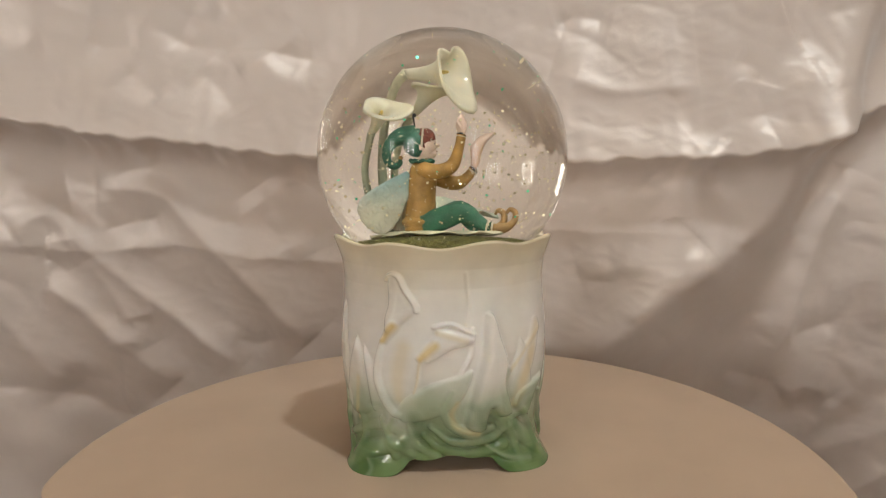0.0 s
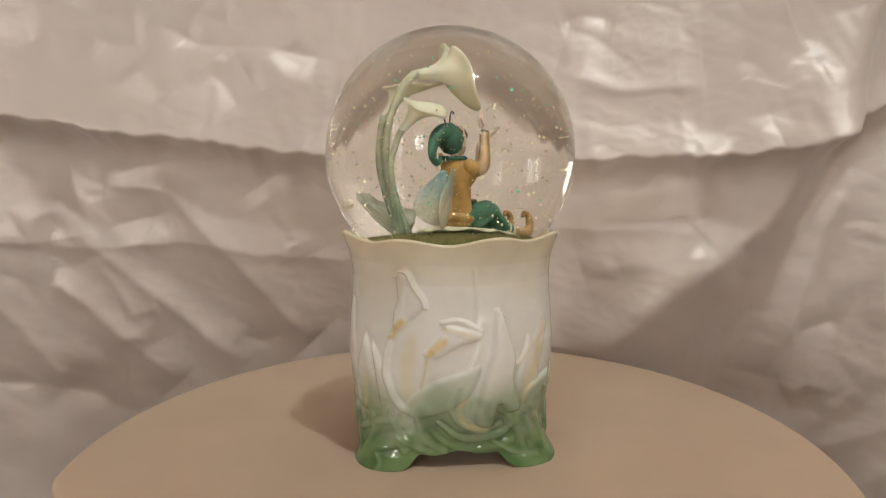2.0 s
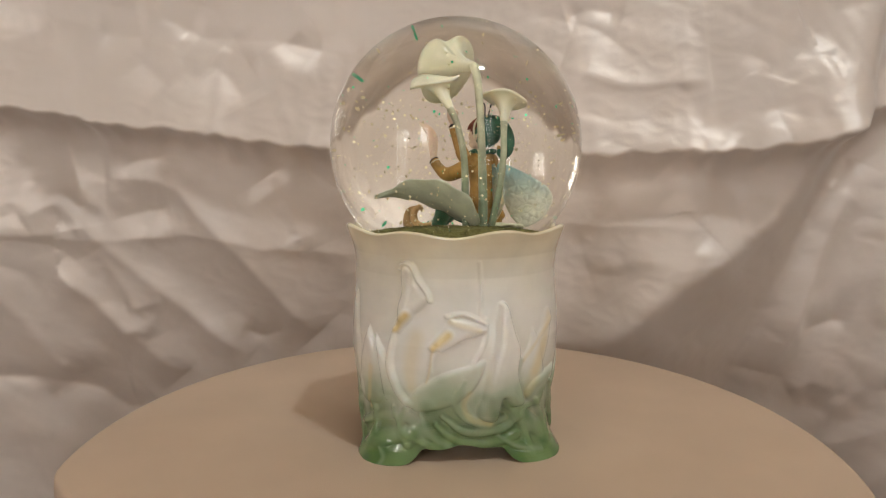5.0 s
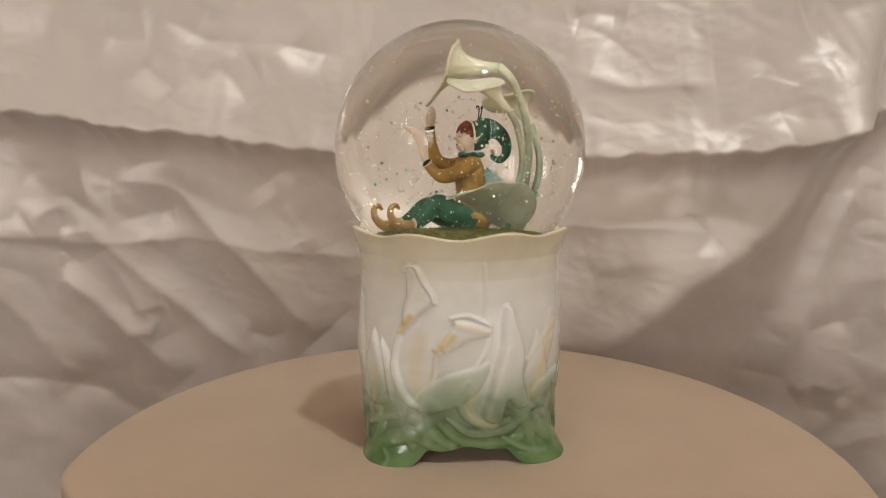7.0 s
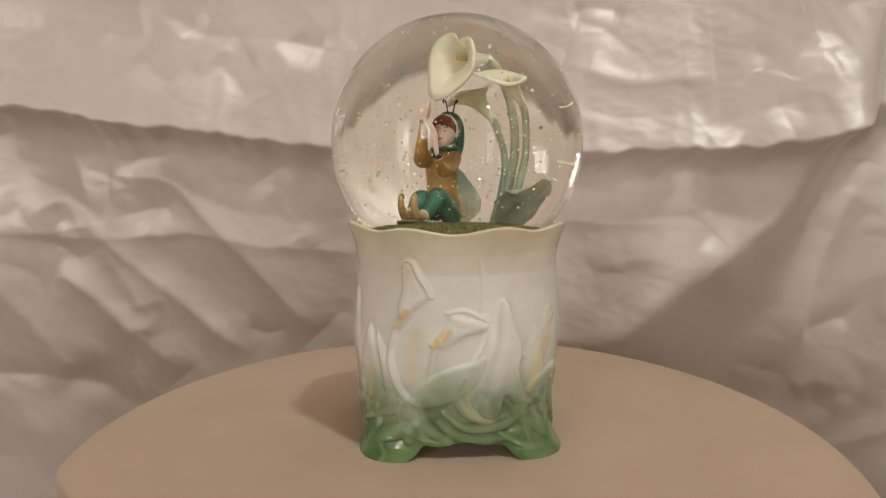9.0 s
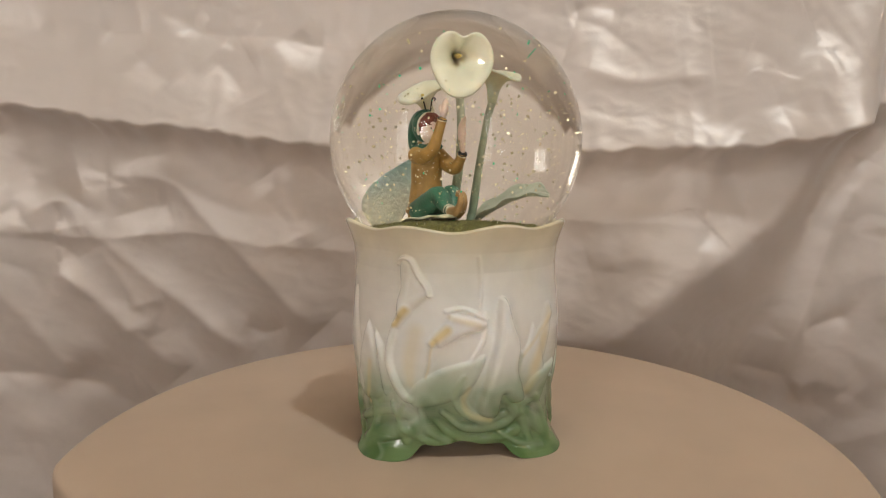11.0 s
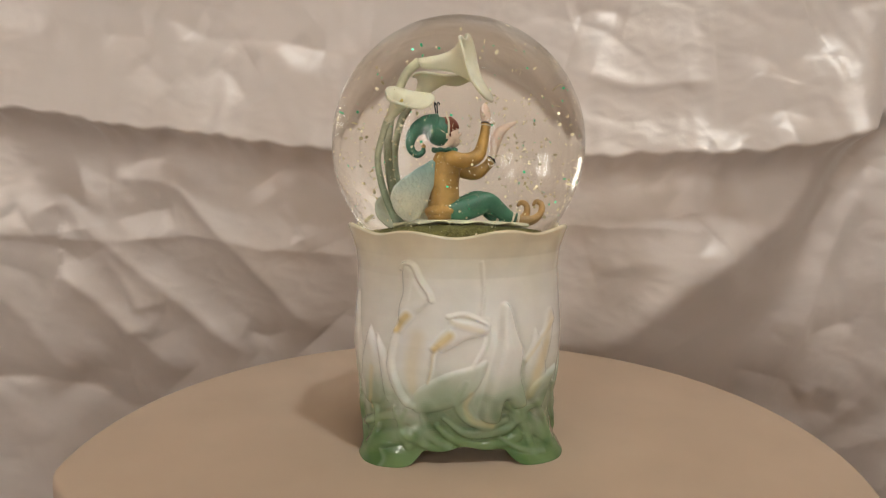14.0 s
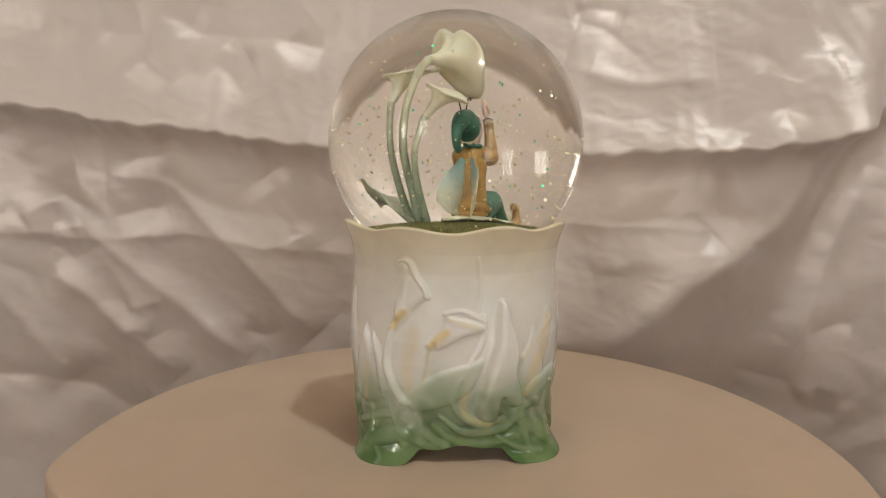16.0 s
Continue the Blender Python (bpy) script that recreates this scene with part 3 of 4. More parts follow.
PAINT += (green * np.clip(blotch * 1.2, 0, 0.75))[..., None] * (deep - PAINT)
PAINT += (green * np.clip(-blotch * 1.2, 0, 0.6))[..., None] * (pale - PAINT)


def stroke(pts, w0, w1, height, kind, turn):
    """One modelled stalk, petal or leaf: half-widths at its two ends and height in millimetres."""
    p = spline([(a * 0.72, z) for a, z in pts], 6)
    s = ((A - turn + 180) % 360 - 180) * 0.72
    z = Z / MM
    lo, hi = p.min(0) - w0 - abs(w1) - 2, p.max(0) + w0 + abs(w1) + 2
    hit = (s > lo[0]) & (s < hi[0]) & (z > lo[1]) & (z < hi[1])
    s, z = s[hit], z[hit]
    if not len(s):
        return
    best = np.full(s.shape, 1e9)
    half = np.ones_like(s)
    m = len(p) - 1
    for i in range(m):
        a, b = p[i], p[i + 1]
        d = b - a
        t = np.clip(((s - a[0]) * d[0] + (z - a[1]) * d[1]) / (d @ d + 1e-9), 0, 1)
        u = (i + t) / m
        w = w0 + (-w1 - w0) * np.sin(u * math.pi) if w1 < 0 else w0 + (w1 - w0) * np.sin(u * math.pi * 0.62) / 0.93
        q = np.hypot(s - a[0] - t * d[0], z - a[1] - t * d[1]) / w
        near = q < best
        best, half = np.where(near, q, best), np.where(near, w, half)
    e = np.clip(1 - best, 0, 1)
    rise = np.sqrt(np.clip(1 - np.clip(best, 0, 1) ** 2.4, 0, 1))
    rise = rise * height * 0.9 * MM
    RELIEF[hit] = np.maximum(RELIEF[hit], rise) + 0.25 * np.minimum(RELIEF[hit], rise)
    c = {"W": None, "Y": YELLOW, "S": YELLOW, "B": BLUE, "G": np.array((0.22, 0.34, 0.16))}[kind]
    if c is not None:
        f = np.clip(e * 1.3, 0, 1) ** 1.2 * {"Y": 0.9, "S": 0.32, "B": 0.35, "G": 0.35}[kind]
        PAINT[hit] += f[:, None] * (c - PAINT[hit])


def petal(pts, height, kind, tint, turn):
    """A modelled petal or leaf: raised within its outline, rounded at the rim, with a narrow groove round it."""
    p = spline([(a * 0.72, z) for a, z in pts] + [(pts[0][0] * 0.72, pts[0][1])], 4)
    s = ((A - turn + 180) % 360 - 180) * 0.72
    z = Z / MM
    lo, hi = p.min(0) - 3, p.max(0) + 3
    hit = (s > lo[0]) & (s < hi[0]) & (z > lo[1]) & (z < hi[1])
    s, z = s[hit], z[hit]
    best, inside = np.full(s.shape, 1e9), np.zeros(s.shape, bool)
    for a, b in zip(p, p[1:]):
        d = b - a
        t = np.clip(((s - a[0]) * d[0] + (z - a[1]) * d[1]) / (d @ d + 1e-9), 0, 1)
        best = np.minimum(best, np.hypot(s - a[0] - t * d[0], z - a[1] - t * d[1]))
        inside ^= ((a[1] > z) != (b[1] > z)) & (s < d[0] * (z - a[1]) / (d[1] + 1e-12) + a[0])
    rise = np.where(inside, height * (1 - np.exp(-best / 1.0)) * (1 - 0.18 * np.clip(best / 4, 0, 1)), -0.15 * np.exp(-best / 0.7)) * MM
    RELIEF[hit] = np.where(inside, np.maximum(RELIEF[hit], rise), RELIEF[hit] + rise)
    if tint:
        c = {"B": BLUE, "G": GREEN}[kind]
        PAINT[hit] += (inside * tint * np.clip(best / 1.5, 0, 1))[:, None] * (c - PAINT[hit])


for turn in (0, 180):
    for row in PETALS:
        petal(*row, turn)
    for row in STROKES:
        stroke(*row, turn)
for row in PETALS[2:5]:
    petal(row[0], 0.9, *row[2:], 92)
    petal(row[0], 0.9, *row[2:], 268)
rng = random.Random(4)
for k in range(26):
    a0, z0 = rng.uniform(-180, 180), rng.uniform(2, 9)
    lean = rng.uniform(-14, 14)
    if abs(a0) < 80:
        continue
    stroke([(a0, z0), (a0 + lean, z0 + rng.uniform(2, 5)), (a0 + 1.8 * lean, z0 + rng.uniform(4, 12))], 1.4, rng.uniform(0.9, 1.6), rng.uniform(0.4, 0.8), "W", 0)

for k in range(2):
    RELIEF[1:-1] = 0.5 * RELIEF[1:-1] + 0.125 * (RELIEF[:-2] + RELIEF[2:] + np.roll(RELIEF, 1, 1)[1:-1] + np.roll(RELIEF, -1, 1)[1:-1])
RAD += RELIEF * np.clip((Z - 0.001) / 0.006, 0, 1)
co = np.stack([RAD * np.sin(np.radians(A)), -RAD * np.cos(np.radians(A)), Z], -1)
# the lip turns over to a thin edge, the inside drops to the collar under the glass
lip = [(1.0, -0.0008, 0.0007), (1.0, -0.0020, 0.0004), (1.0, -0.0030, -0.0010), (1.0, -0.0034, -0.003)]
rings = [co[i] for i in range(NV)]
ca, sa = np.sin(np.radians(az)), -np.cos(np.radians(az))
top_r, top_z = RAD[-1], Z[-1]
for _, dr, dz in lip:
    rings.append(np.stack([(top_r + dr) * ca, (top_r + dr) * sa, top_z + dz], -1))
for r, z in ((0.0375, 0.0780), (0.030, 0.0735), (0.001, 0.0735)):
    rings.append(np.stack([r * ca, r * sa, np.full(NA, z)], -1))
inner = [np.stack([(RAD[0] - 0.003) * ca, (RAD[0] - 0.003) * sa, Z[0]], -1), np.stack([(RAD[30] - 0.004) * ca, (RAD[30] - 0.004) * sa, Z[30]], -1),
         np.stack([0.02 * ca, 0.02 * sa, np.full(NA, 0.008)], -1), np.stack([0.0005 * ca, 0.0005 * sa, np.full(NA, 0.008)], -1)]
rings = inner[::-1] + rings
allv = np.concatenate(rings)
n_r = len(rings)
ii = np.arange(n_r * NA).reshape(n_r, NA)
jj = np.roll(ii, -1, axis=1)
quads = np.stack([ii[:-1], jj[:-1], jj[1:], ii[1:]], -1).reshape(-1, 4)
me = bpy.data.meshes.new("porcelain_base")
me.from_pydata(allv.tolist(), [], quads.tolist())
col = np.ones((n_r, NA, 4))
col[:4, :, :3] = GREEN
col[4:4 + NV, :, :3] = PAINT
col[4 + NV:, :, :3] = IVORY
me.attributes.new("paint", "FLOAT_COLOR", "POINT").data.foreach_set("color", col.ravel())
me.materials.append(M_PORCELAIN)
me.polygons.foreach_set("use_smooth", [True] * len(me.polygons))
base = new("porcelain_base", me)
base.parent = globe
tagged(base, "glossy white porcelain base with lily relief and green foot")

bm = bmesh.new()
bmesh.ops.create_uvsphere(bm, u_segments=160, v_segments=100, radius=GR)
glass = part("glass_globe", bm, M_GLASS, globe, "clear water-filled glass ball")
glass.location = (0, 0, GZ)
glass.visible_shadow = False

bm = bmesh.new()
lathe(bm, [(0.0001, -0.0335), (0.036, -0.0335), (0.0362, -0.0345), (0.034, -0.036), (0.0001, -0.036)], 96)
plug = part("collar_plate", bm, M_PORCELAIN, globe)
plug.location = (0, 0, GZ)
plug.data.attributes.new("paint", "FLOAT_COLOR", "POINT").data.foreach_set("color", np.tile([0.8, 0.78, 0.7, 1.0], len(plug.data.vertices)))

# turning bed of moss inside the ball; lengths in millimetres from the ball's centre
bm = bmesh.new()
rows = []
for k in range(41):
    r = 28.5 * k / 40
    ring = []
    for i in range(150):
        a = 2 * math.pi * i / 150
        z = -24.6 - 3.2 * (r / 28.5) ** 3
        bumpy = 0.5 * noise.noise(Vector((r * math.cos(a) * 0.25, r * math.sin(a) * 0.25, 0))) + rng.uniform(-0.45, 0.5)
        ring.append(bm.verts.new(((r + 0.02) * math.cos(a) * MM, (r + 0.02) * math.sin(a) * MM, (z + bumpy) * MM)))
    rows.append(ring)
rows.append([bm.verts.new((28.5 * MM * math.cos(2 * math.pi * i / 150), 28.5 * MM * math.sin(2 * math.pi * i / 150), -33.4 * MM)) for i in range(150)])
grid_faces(bm, rows)
for k in range(3200):
    q, a = 28.5 * math.sqrt(rng.random()), rng.uniform(0, 2 * math.pi)
    c = Vector((q * math.cos(a), q * math.sin(a), -24.8 - 3.2 * (q / 28.5) ** 3))
    tip = c + Vector((rng.uniform(-0.5, 0.5), rng.uniform(-0.5, 0.5), rng.uniform(0.5, 1.2)))
    b0 = rng.uniform(0, 2.1)
    foot_ring = [bm.verts.new((c + Vector((0.22 * math.cos(b0 + j * 2.094), 0.22 * math.sin(b0 + j * 2.094), -0.2))) * MM) for j in range(3)]
    top_v = bm.verts.new(tip * MM)
    for j in range(3):
        bm.faces.new((foot_ring[j], foot_ring[(j + 1) % 3], top_v))
bed = part("moss_bed", bm, M_MOSS, globe, "turning mound of rough green moss")
bed.location = (0, 0, GZ)


def lily(stem_rows, throat, centre, normal, tip_dir, size, tip_len, notch):
    """A calla lily: a stem, and a trumpet from throat to a heart-shaped mouth with a pointed tip."""
    bm = bmesh.new()
    tube(bm, stem_rows, 10, 8)
    part("lily_stem", bm, M_STEM, bed)
    n = Vector(normal).normalized()
    v = Vector(tip_dir)
    v = (v - n * v.dot(n)).normalized()
    u = n.cross(v)
    th, c = Vector(throat), Vector(centre)
    bm = bmesh.new()
    seg, lev = 48, 18
    outer, inner = [], []
    base_dir = (c - th).normalized()
    for k in range(lev + 1):
        s = k / lev
        o, q = [], []
        flare = 0.12 + 0.88 * (0.20 * s + 0.80 * s ** 3.4)
        mid = th.lerp(c, min(1, s * 1.0))
        for i in range(seg):
            a = 2 * math.pi * i / seg
            ca, sa = math.cos(a), math.sin(a)
            rad = size * (1 + (tip_len - 1) * max(0, ca) ** 5 - notch * max(0, -ca) ** 22)
            wave = 0.06 * size * math.sin(3 * a + 1) * s ** 3
            curl = -0.28 * size * s ** 6 * (0.5 + 0.5 * abs(sa))
            p = mid + (v * ca + u * sa) * (rad * flare) + n * (wave + curl)
            side = (v * ca + u * sa)
            t = 0.35 if k else 0.2
            o.append(bm.verts.new((p + side * t * (1 - s * 0.7) - n * t * s) * MM))
            q.append(bm.verts.new((p - side * t * (1 - s * 0.7) + n * t * s) * MM))
        outer.append(o)
        inner.append(q)
    grid_faces(bm, outer + inner[::-1])
    bm.faces.new(inner[0])
    bm.faces.new(outer[0][::-1])
    bmesh.ops.recalc_face_normals(bm, faces=bm.faces)
    fl = part("lily_flower", bm, M_IVORY, bed, "ivory calla lily trumpet")
    bm = bmesh.new()
    e = th.lerp(c, 0.75) 
    tube(bm, [(*th.lerp(c, 0.15), 0.5), (*th.lerp(c, 0.5), 0.7), (*e, 0.4)], 8, 4)
    part("spadix", bm, M_SPADIX, bed)


M_SPADIX = mat("yellow_spadix", (0.70, 0.52, 0.15), 0.5, 0, 0.3, 900, 0.5, 1500)
lily([(-15.0, 7.5, -25, 1.5), (-16.0, 9.0, -17, 1.4), (-17.2, 11.8, -3, 1.25), (-16.2, 11.3, 9, 1.15), (-13.2, 8.4, 19.3, 1.25), (-10.0, 5.6, 23.6, 1.4)],
     (-9.8, 5.4, 23.4), (5.8, -1.2, 24.4), (0.80, -0.42, 0.38), (0.34, -0.28, -0.90), 9.1, 1.38, 0.30)
lily([(-16.5, 4.8, -25, 1.2), (-20.4, 6.8, -14, 1.1), (-22.2, 7.4, -4, 1.0), (-21.0, 5.6, 4, 1.0), (-20.3, 4.5, 7.0, 1.15)],
     (-20.3, 4.5, 7.0), (-16.4, -2.0, 15.4), (0.05, -0.40, 0.91), (1, -0.17, -0.1), 6.8, 1.22, 0.08)
lily([(-10.8, 10.5, -25, 1.2), (-12.2, 13.2, -17, 1.2), (-13.6, 16.2, -4, 1.05), (-11.6, 17.0, 6, 1.0), (-9.0, 17.0, 11.0, 1.15)],
     (-9.0, 17.0, 11.0), (-0.8, 13.4, 20.8), (0.10, 0.16, 0.97), (0.75, -0.65, -0.03), 7.6, 1.35, 0.12)

bm = bmesh.new()
sheet(bm, [(-14, 10, -25, 3), (-11.5, 15, -20.3, 8), (-5, 20, -16, 9.8), (4, 23, -14.2, 7.5), (14.6, 23.8, -15.9, 0.5)],
      [(0.8, -0.55, -0.15), (0.8, -0.55, -0.25), (0.75, -0.6, -0.3), (0.7, -0.65, -0.3), (0.7, -0.6, -0.2)], 0.5, 10, cup=-0.16, ripple=0.4)
part("broad_leaf", bm, M_LEAF, bed, "broad grey-green lily leaf")
bm = bmesh.new()
sheet(bm, [(-22, -3, -24.6, 2), (-13, -6, -23.2, 7.5), (-1, -9, -23.2, 8.5), (10, -11, -23.5, 5.5), (19, -12, -24, 0.6)],
      [(0.2, 1, 0.02), (0.2, 1, 0.02), (0.2, 1, 0.0), (0.2, 1, 0.0), (0.2, 1, 0.0)], 0.6, 8, cup=-0.10, ripple=0.4)
part("flat_leaf", bm, M_PALE, bed, "pale cream-green leaf lying on the moss")

# seated figurine, one mesh
SKIN, HAIR, HAT, JACKET, TROUSER, SHOE, WING, WIRE, TRIM = range(9)
bm = bmesh.new()
tube(bm, [(-6.2, -5.5, -22, 5.2), (-6.4, -5.5, -18, 4.9), (-6.2, -5.5, -12, 4.2), (-5.8, -5.6, -6.5, 4.3), (-5.3, -5.6, -3.0, 3.7), (-5, -5.6, -1.4, 1.9)], 26, 5, JACKET, 1.08)
blob(bm, (-6.2, -5.5, -19.8), (6.0, 6.2, 3.2), JACKET, lump=0.12)
for y, s in ((-9.6, -1), (-1.9, 1)):
    blob(bm, (-5.6, y, -3.9), (2.3, 1.9, 2.2), JACKET)
tube(bm, [(-5.8, -9.4, -3.8, 2.4), (-1.5, -10.2, -4.6, 2.3), (3.0, -9.2, -2.8, 2.05), (5.0, -8.2, 2.2, 1.5), (5.9, -7.4, 6.4, 1.45)], 14, 5, JACKET)
tube(bm, [(5.85, -7.4, 6.2, 1.52), (5.92, -7.36, 6.4, 1.52)], 14, 2, WIRE)
tube(bm, [(5.78, -7.45, 5.7, 1.54), (5.82, -7.42, 5.9, 1.54)], 14, 2, TRIM)
tube(bm, [(6.0, -7.2, 6.8, 1.0), (5.9, -6.8, 8.6, 1.65), (5.8, -6.3, 10.8, 1.3), (5.9, -6.0, 12.2, 0.4)], 10, 4, SKIN, 0.6)
tube(bm, [(5.6, -7.6, 8.4, 0.5), (4.9, -7.6, 9.6, 0.45), (4.6, -7.2, 10.5, 0.25)], 8, 3, SKIN)
tube(bm, [(-5.4, -2.0, -3.8, 2.4), (-0.5, -1.5, -6.6, 2.3), (4.4, -2.0, -7.8, 2.05), (7.6, -2.3, -5.9, 1.5), (9.3, -2.4, -3.8, 1.45)], 14, 5, JACKET)
tube(bm, [(9.25, -2.4, -3.9, 1.52), (9.4, -2.42, -3.75, 1.52)], 14, 2, WIRE)
tube(bm, [(8.9, -2.38, -4.3, 1.54), (9.0, -2.39, -4.15, 1.54)], 14, 2, TRIM)
tube(bm, [(9.5, -2.5, -3.4, 1.0), (9.9, -2.9, -0.6, 1.4), (10.3, -3.3, 2.2, 1.75), (12.0, -3.9, 4.8, 1.35), (15.6, -5.0, 6.9, 0.35)], 10, 4, SKIN, 0.6)
HEAD_FIRST = len(bm.verts)
tube(bm, [(-5, -5.6, -2, 1.7), (-4.6, -5.5, 0.5, 1.6)], 12, 3, SKIN)
blob(bm, (-4.2, -5.4, 3.4), (4.0, 3.7, 4.2), SKIN, (0, -14, 0))
blob(bm, (-2.1, -5.4, 1.0), (2.1, 2.1, 1.9), SKIN, (0, -14, 0))
blob(bm, (0.0, -5.4, 3.4), (0.9, 0.55, 0.6), SKIN, (0, -30, 0), 12)
for y in (-9.2, -1.6):
    tube(bm, [(-4.9, y, 2.2, 0.75), (-5.6, y * 1.02 + 0.05, 3.3, 0.7), (-7.0, y + (-0.6 if y < -5 else 0.6), 4.4, 0.2)], 10, 4, SKIN, 0.5)
blob(bm, (-4.9, -5.4, 4.9), (4.0, 4.0, 4.0), HAIR, (0, -20, 0), 28, 0.16, 1.1)
blob(bm, (-6.9, -5.5, 4.3), (4.5, 4.5, 4.9), HAT, (0, -25, 0), 28, 0.05, 0.6)
tube(bm, [(-8.0, -5.3, 6.2, 4.0), (-11.2, -5.1, 6.5, 3.1), (-14.7, -5.0, 4.8, 2.3), (-16.6, -5.0, 1.5, 1.7), (-16.4, -5.0, -1.6, 1.35), (-14.4, -5.0, -3.3, 1.15), (-12.4, -5.0, -2.5, 0.9), (-12.2, -5.0, -1.1, 0.6)], 16, 5, HAT)
blob(bm, (-12.1, -5.0, -0.6), (0.75, 0.75, 0.75), SHOE, seg=10)
# pale trim of the cap, fringe, eyes, brows and mouth
tube(bm, [(-4.75 + 0.25 * math.sin(a), -5.4 + 4.30 * math.cos(a), 4.6 + 4.35 * math.sin(a), 0.36) for a in (radians(d) for d in range(-25, 206, 15))], 8, 3, TRIM)
for k in range(9):
    a = radians(-56 + 14 * k)
    tube(bm, [(-3.6, -5.4 + 3.2 * math.sin(a), 4.6 + 3.9 * math.cos(a), 0.75), (-1.9, -5.4 + 3.0 * math.sin(a), 4.3 + 3.2 * math.cos(a), 0.7), (-0.8, -5.4 + 2.6 * math.sin(a), 4.0 + 2.4 * math.cos(a), 0.25)], 8, 3, HAIR)
for e in (-1, 1):
    blob(bm, (-0.95, -5.4 + 1.55 * e, 3.9), (0.3, 0.5, 0.42), TRIM, seg=10)
    blob(bm, (-0.72, -5.4 + 1.5 * e, 3.95), (0.2, 0.27, 0.32), WIRE, seg=10)
    tube(bm, [(-0.95, -5.4 + 0.9 * e, 4.9, 0.14), (-1.1, -5.4 + 1.6 * e, 5.15, 0.16), (-1.6, -5.4 + 2.3 * e, 4.9, 0.1)], 6, 3, HAIR)
tube(bm, [(-0.35, -6.2, 1.55, 0.16), (-0.05, -5.4, 1.4, 0.22), (-0.35, -4.6, 1.55, 0.16)], 6, 3, HAIR)
for k in range(14):
    a = 2 * math.pi * k / 14
    blob(bm, (-5.1 + 3.3 * math.cos(a), -5.6 + 3.5 * math.sin(a), -1.9 + 0.3 * (k % 2)), (1.2, 1.2, 0.7), HAT, (rng.uniform(-25, 25), rng.uniform(-25, 25), 0), 10)
for y, e in ((-5.0, -1), (-3.9, 1)):
    tube(bm, [(-7.2, y, 8.4, 0.24), (-7.5, y + 0.5 * e, 10.6, 0.22), (-7.8, y + 1.0 * e, 12.8, 0.22), (-7.6, y + 1.5 * e, 13.6, 0.22), (-7.2, y + 1.9 * e, 13.2, 0.22), (-7.3, y + 1.5 * e, 12.7, 0.2)], 6, 4, WIRE)
bm.verts.ensure_lookup_table()
turn_head = Matrix.Translation(Vector((-5, -5.5, 0)) * MM) @ pose(0, 0, 0, 0, 0, -4) @ Matrix.Translation(Vector((5, 5.5, 0)) * MM)
turn_head = Matrix.Translation(Vector((-8.9, -4.7, 2.3)) * MM) @ Matrix.Scale(0.90, 4) @ Matrix.Translation(Vector((8.3, 5.5, -2.3)) * MM) @ turn_head
for v in bm.verts[HEAD_FIRST:]:
    v.co = turn_head @ v.co
tube(bm, [(-6, -8.2, -20.5, 3.6), (0.5, -8.6, -18.6, 3.6), (6, -8.6, -16.8, 3.2), (10.2, -9.2, -19.4, 2.4), (14.0, -10.0, -22, 1.7)], 16, 5, TROUSER)
tube(bm, [(-6, -3.2, -20.5, 3.6), (0.5, -3.2, -18.2, 3.5), (5.4, -3.8, -16.0, 3.0), (8.2, -5.2, -19.4, 2.3), (10.6, -6.6, -22, 1.7)], 16, 5, TROUSER)
for y, fx in ((-10.2, 0.3), (-6.8, -3.6)):
    tube(bm, [(13.5 + fx, y + 0.3, -21.5, 2.0), (13.9 + fx, y + 0.25, -21.6, 2.0)], 12, 2, TRIM)
    tube(bm, [(14.3 + fx, y + 0.2, -21.8, 2.0), (14.6 + fx, y + 0.15, -21.9, 2.0)], 12, 2, HAT)
    tube(bm, [(15.0 + fx, y + 0.1, -22.0, 2.0), (15.3 + fx, y + 0.1, -22.0, 2.0)], 12, 2, TRIM)
    tube(bm, [(15 + fx, y, -22.2, 1.6), (17.6 + fx, y - 0.3, -22.6, 1.8), (20.4 + fx, y - 0.5, -22.0, 1.5), (22.4 + fx, y - 0.6, -20.0, 1.15), (22.4 + fx, y - 0.6, -17.4, 0.95), (20.7 + fx, y - 0.5, -16.4, 0.75), (19.7 + fx, y - 0.5, -17.5, 0.45)], 12, 5, SHOE)
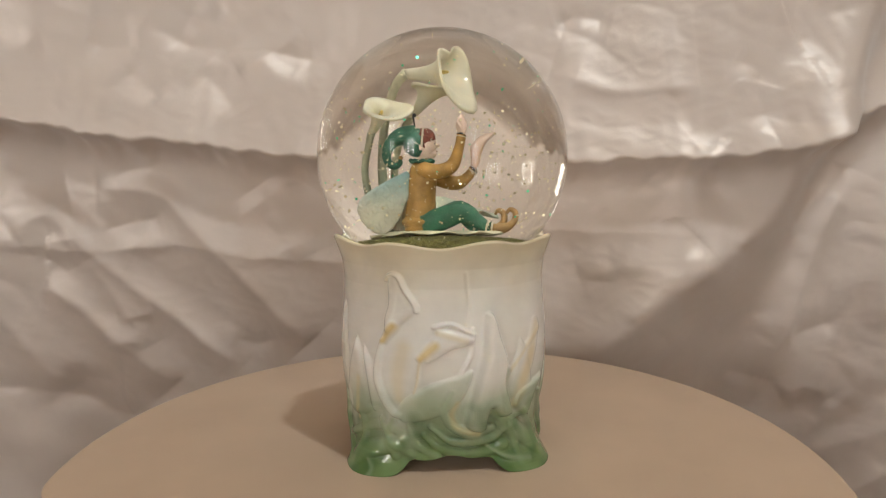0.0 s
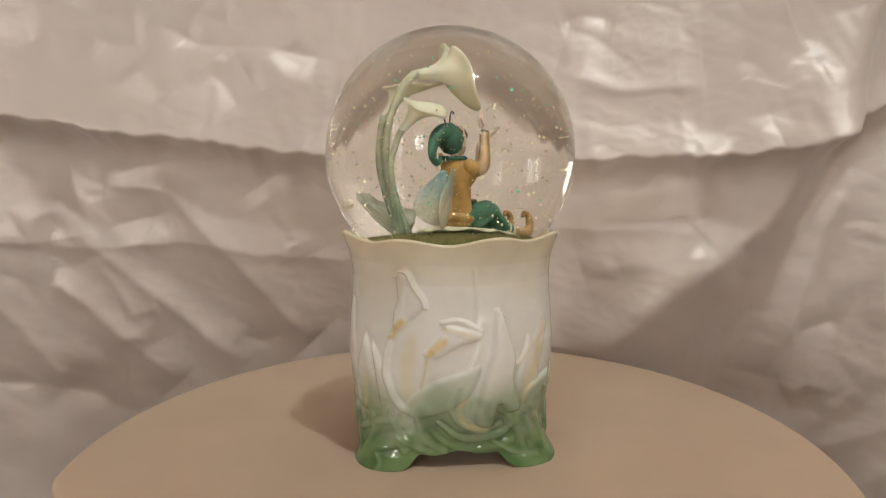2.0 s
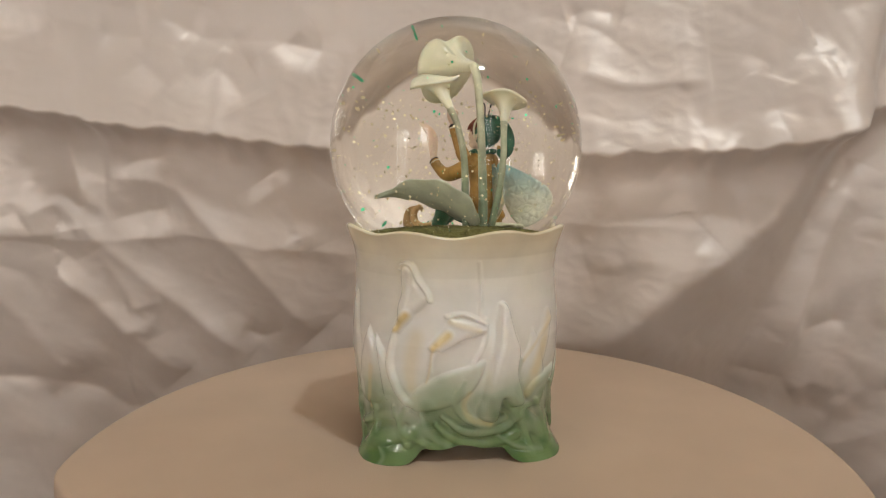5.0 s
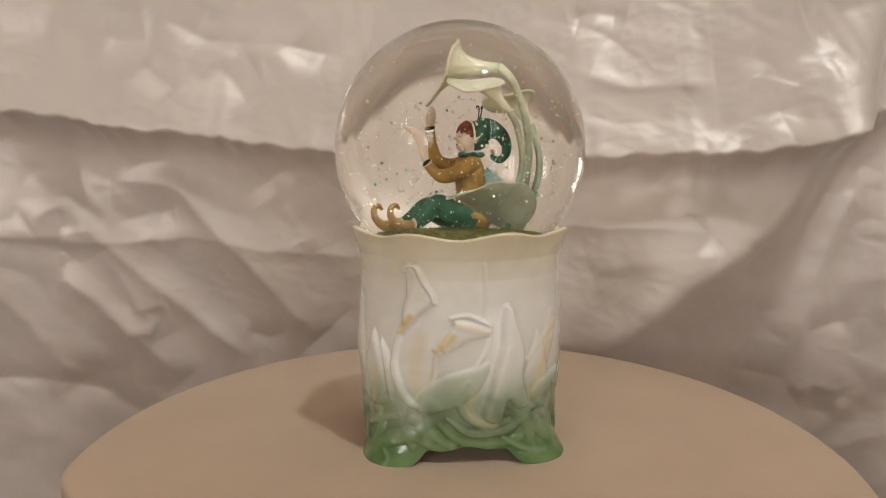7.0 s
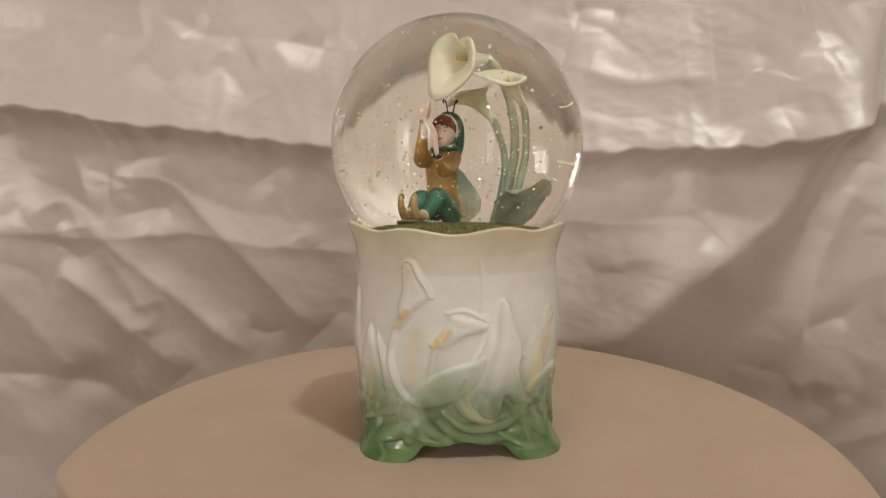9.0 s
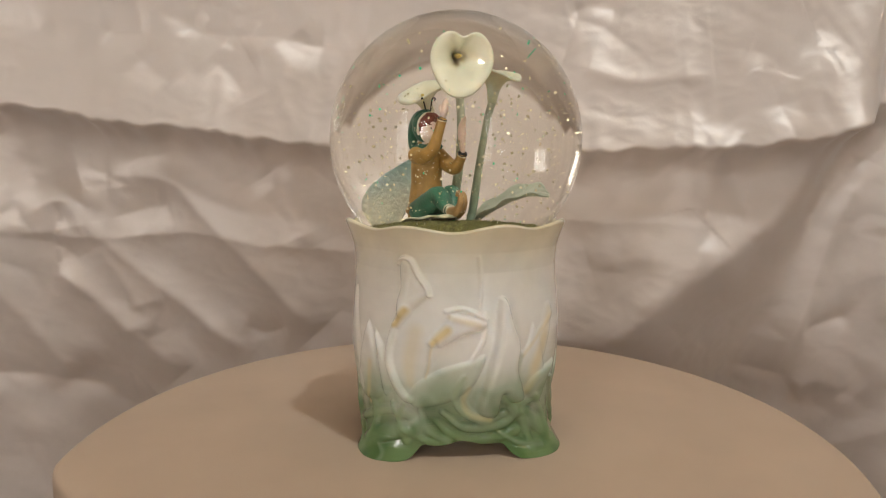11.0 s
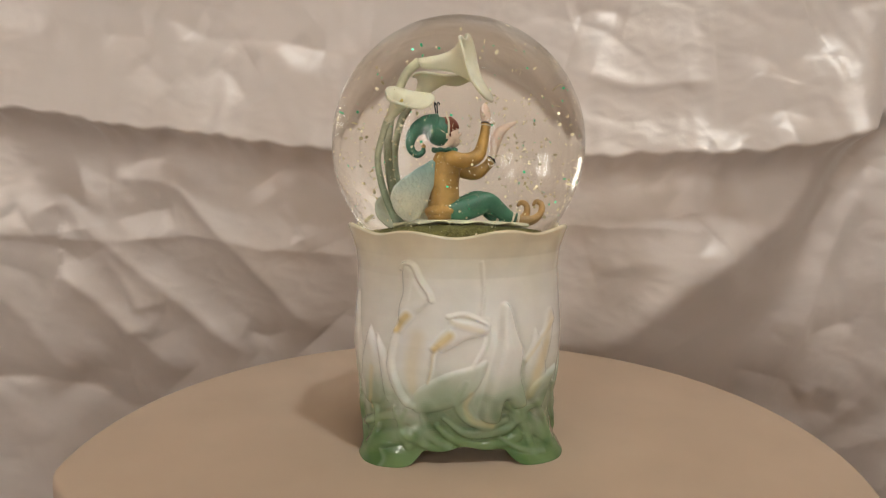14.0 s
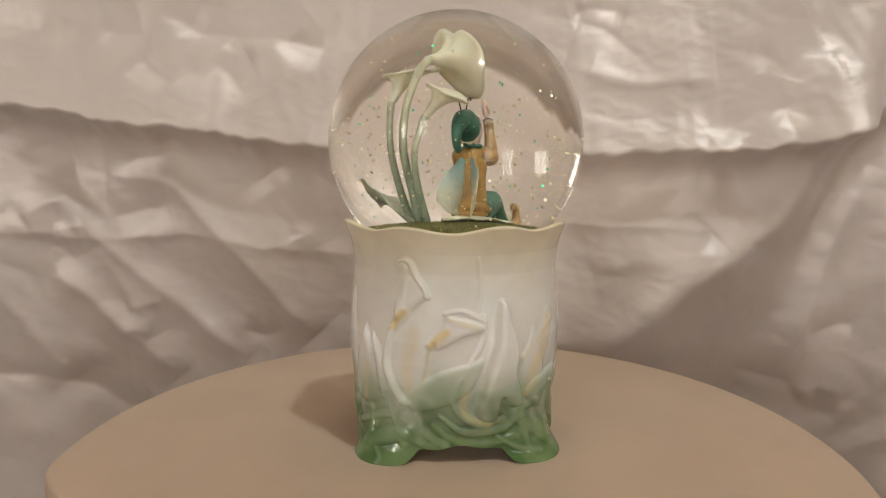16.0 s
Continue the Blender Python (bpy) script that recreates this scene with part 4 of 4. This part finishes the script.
for root, midp, tip, ac in (((-9.5, -6.6, -5.5), (-17.0, -9.6, -14), (-24.5, -11.0, -21.5), (-0.62, -0.30, 0.66)),
                            ((-9.5, -4.6, -5.5), (-12.4, -2.6, -14), (-14.4, -0.6, -21.5), (-0.72, 0.50, 0.36))):
    r, m2, t = Vector(root), Vector(midp), Vector(tip)
    sheet(bm, [(*r, 1.8), (*r.lerp(m2, 0.5), 4.2), (*m2, 6.2), (*m2.lerp(t, 0.5), 7.0), (*m2.lerp(t, 0.85), 5.4), (*t, 1.6)], [ac] * 6, 0.35, 8, WING, ripple=0.15)
bmesh.ops.recalc_face_normals(bm, faces=bm.faces)
for v in bm.verts:
    v.co.y -= 0.7 * MM
part("figurine", bm, [M_SKIN, M_HAIR, M_HAT, M_JACKET, M_TROUSER, M_SHOE, M_WING, M_WIRE, M_CREAM], bed,
     "seated painted resin figurine in ochre coat and green cap")

# glitter adrift in the water
def glitter(count, material, seed, lo, hi):
    g = random.Random(seed)
    verts, faces = [], []
    while len(faces) < count:
        p = Vector((g.uniform(-47, 47), g.uniform(-47, 47), g.uniform(lo, hi)))
        if p.length > 47 or math.hypot(p.x, p.y) < 6:
            continue
        s = g.choice((0.15, 0.2, 0.27, 0.45))
        m = Euler((g.uniform(0, 6.3), g.uniform(0, 6.3), g.uniform(0, 6.3))).to_matrix()
        i = len(verts)
        for k in range(6):
            a = math.pi * k / 3
            verts.append((p + m @ Vector((s * math.cos(a), s * math.sin(a), 0))) * MM)
        faces.append(tuple(range(i, i + 6)))
    me = bpy.data.meshes.new("glitter")
    me.from_pydata(verts, [], faces)
    me.materials.append(material)
    ob = new("glitter", me)
    ob.parent = globe
    ob.location = (0, 0, GZ)
    return tagged(ob, "fine sparkling glitter flakes adrift in the water", kind="stuff")


flakes = [glitter(450, M_GLITTER, 1, -30, 36), glitter(160, M_GLITTER2, 2, -30, 34), glitter(1300, M_GLITTER, 3, -32, 14)]


def motions():
    times = [k * 0.5 for k in range(33)]
    walk(bed, [(t, pose(0, 0, GZ, 0, 0, 27.0 * t + 0.5 + 14 * math.sin(math.pi * t / 13.33) ** 2)) for t in times])
    for k, (ob, speed, sink) in enumerate(zip(flakes, (19, 23, 14), (0.00012, 0.00010, 0.00005))):
        walk(ob, [(t, pose(0, 0, GZ - sink * (t - 8), 2 * math.sin(0.4 * t + k), 2 * math.cos(0.3 * t + k), speed * t)) for t in times])


motions()
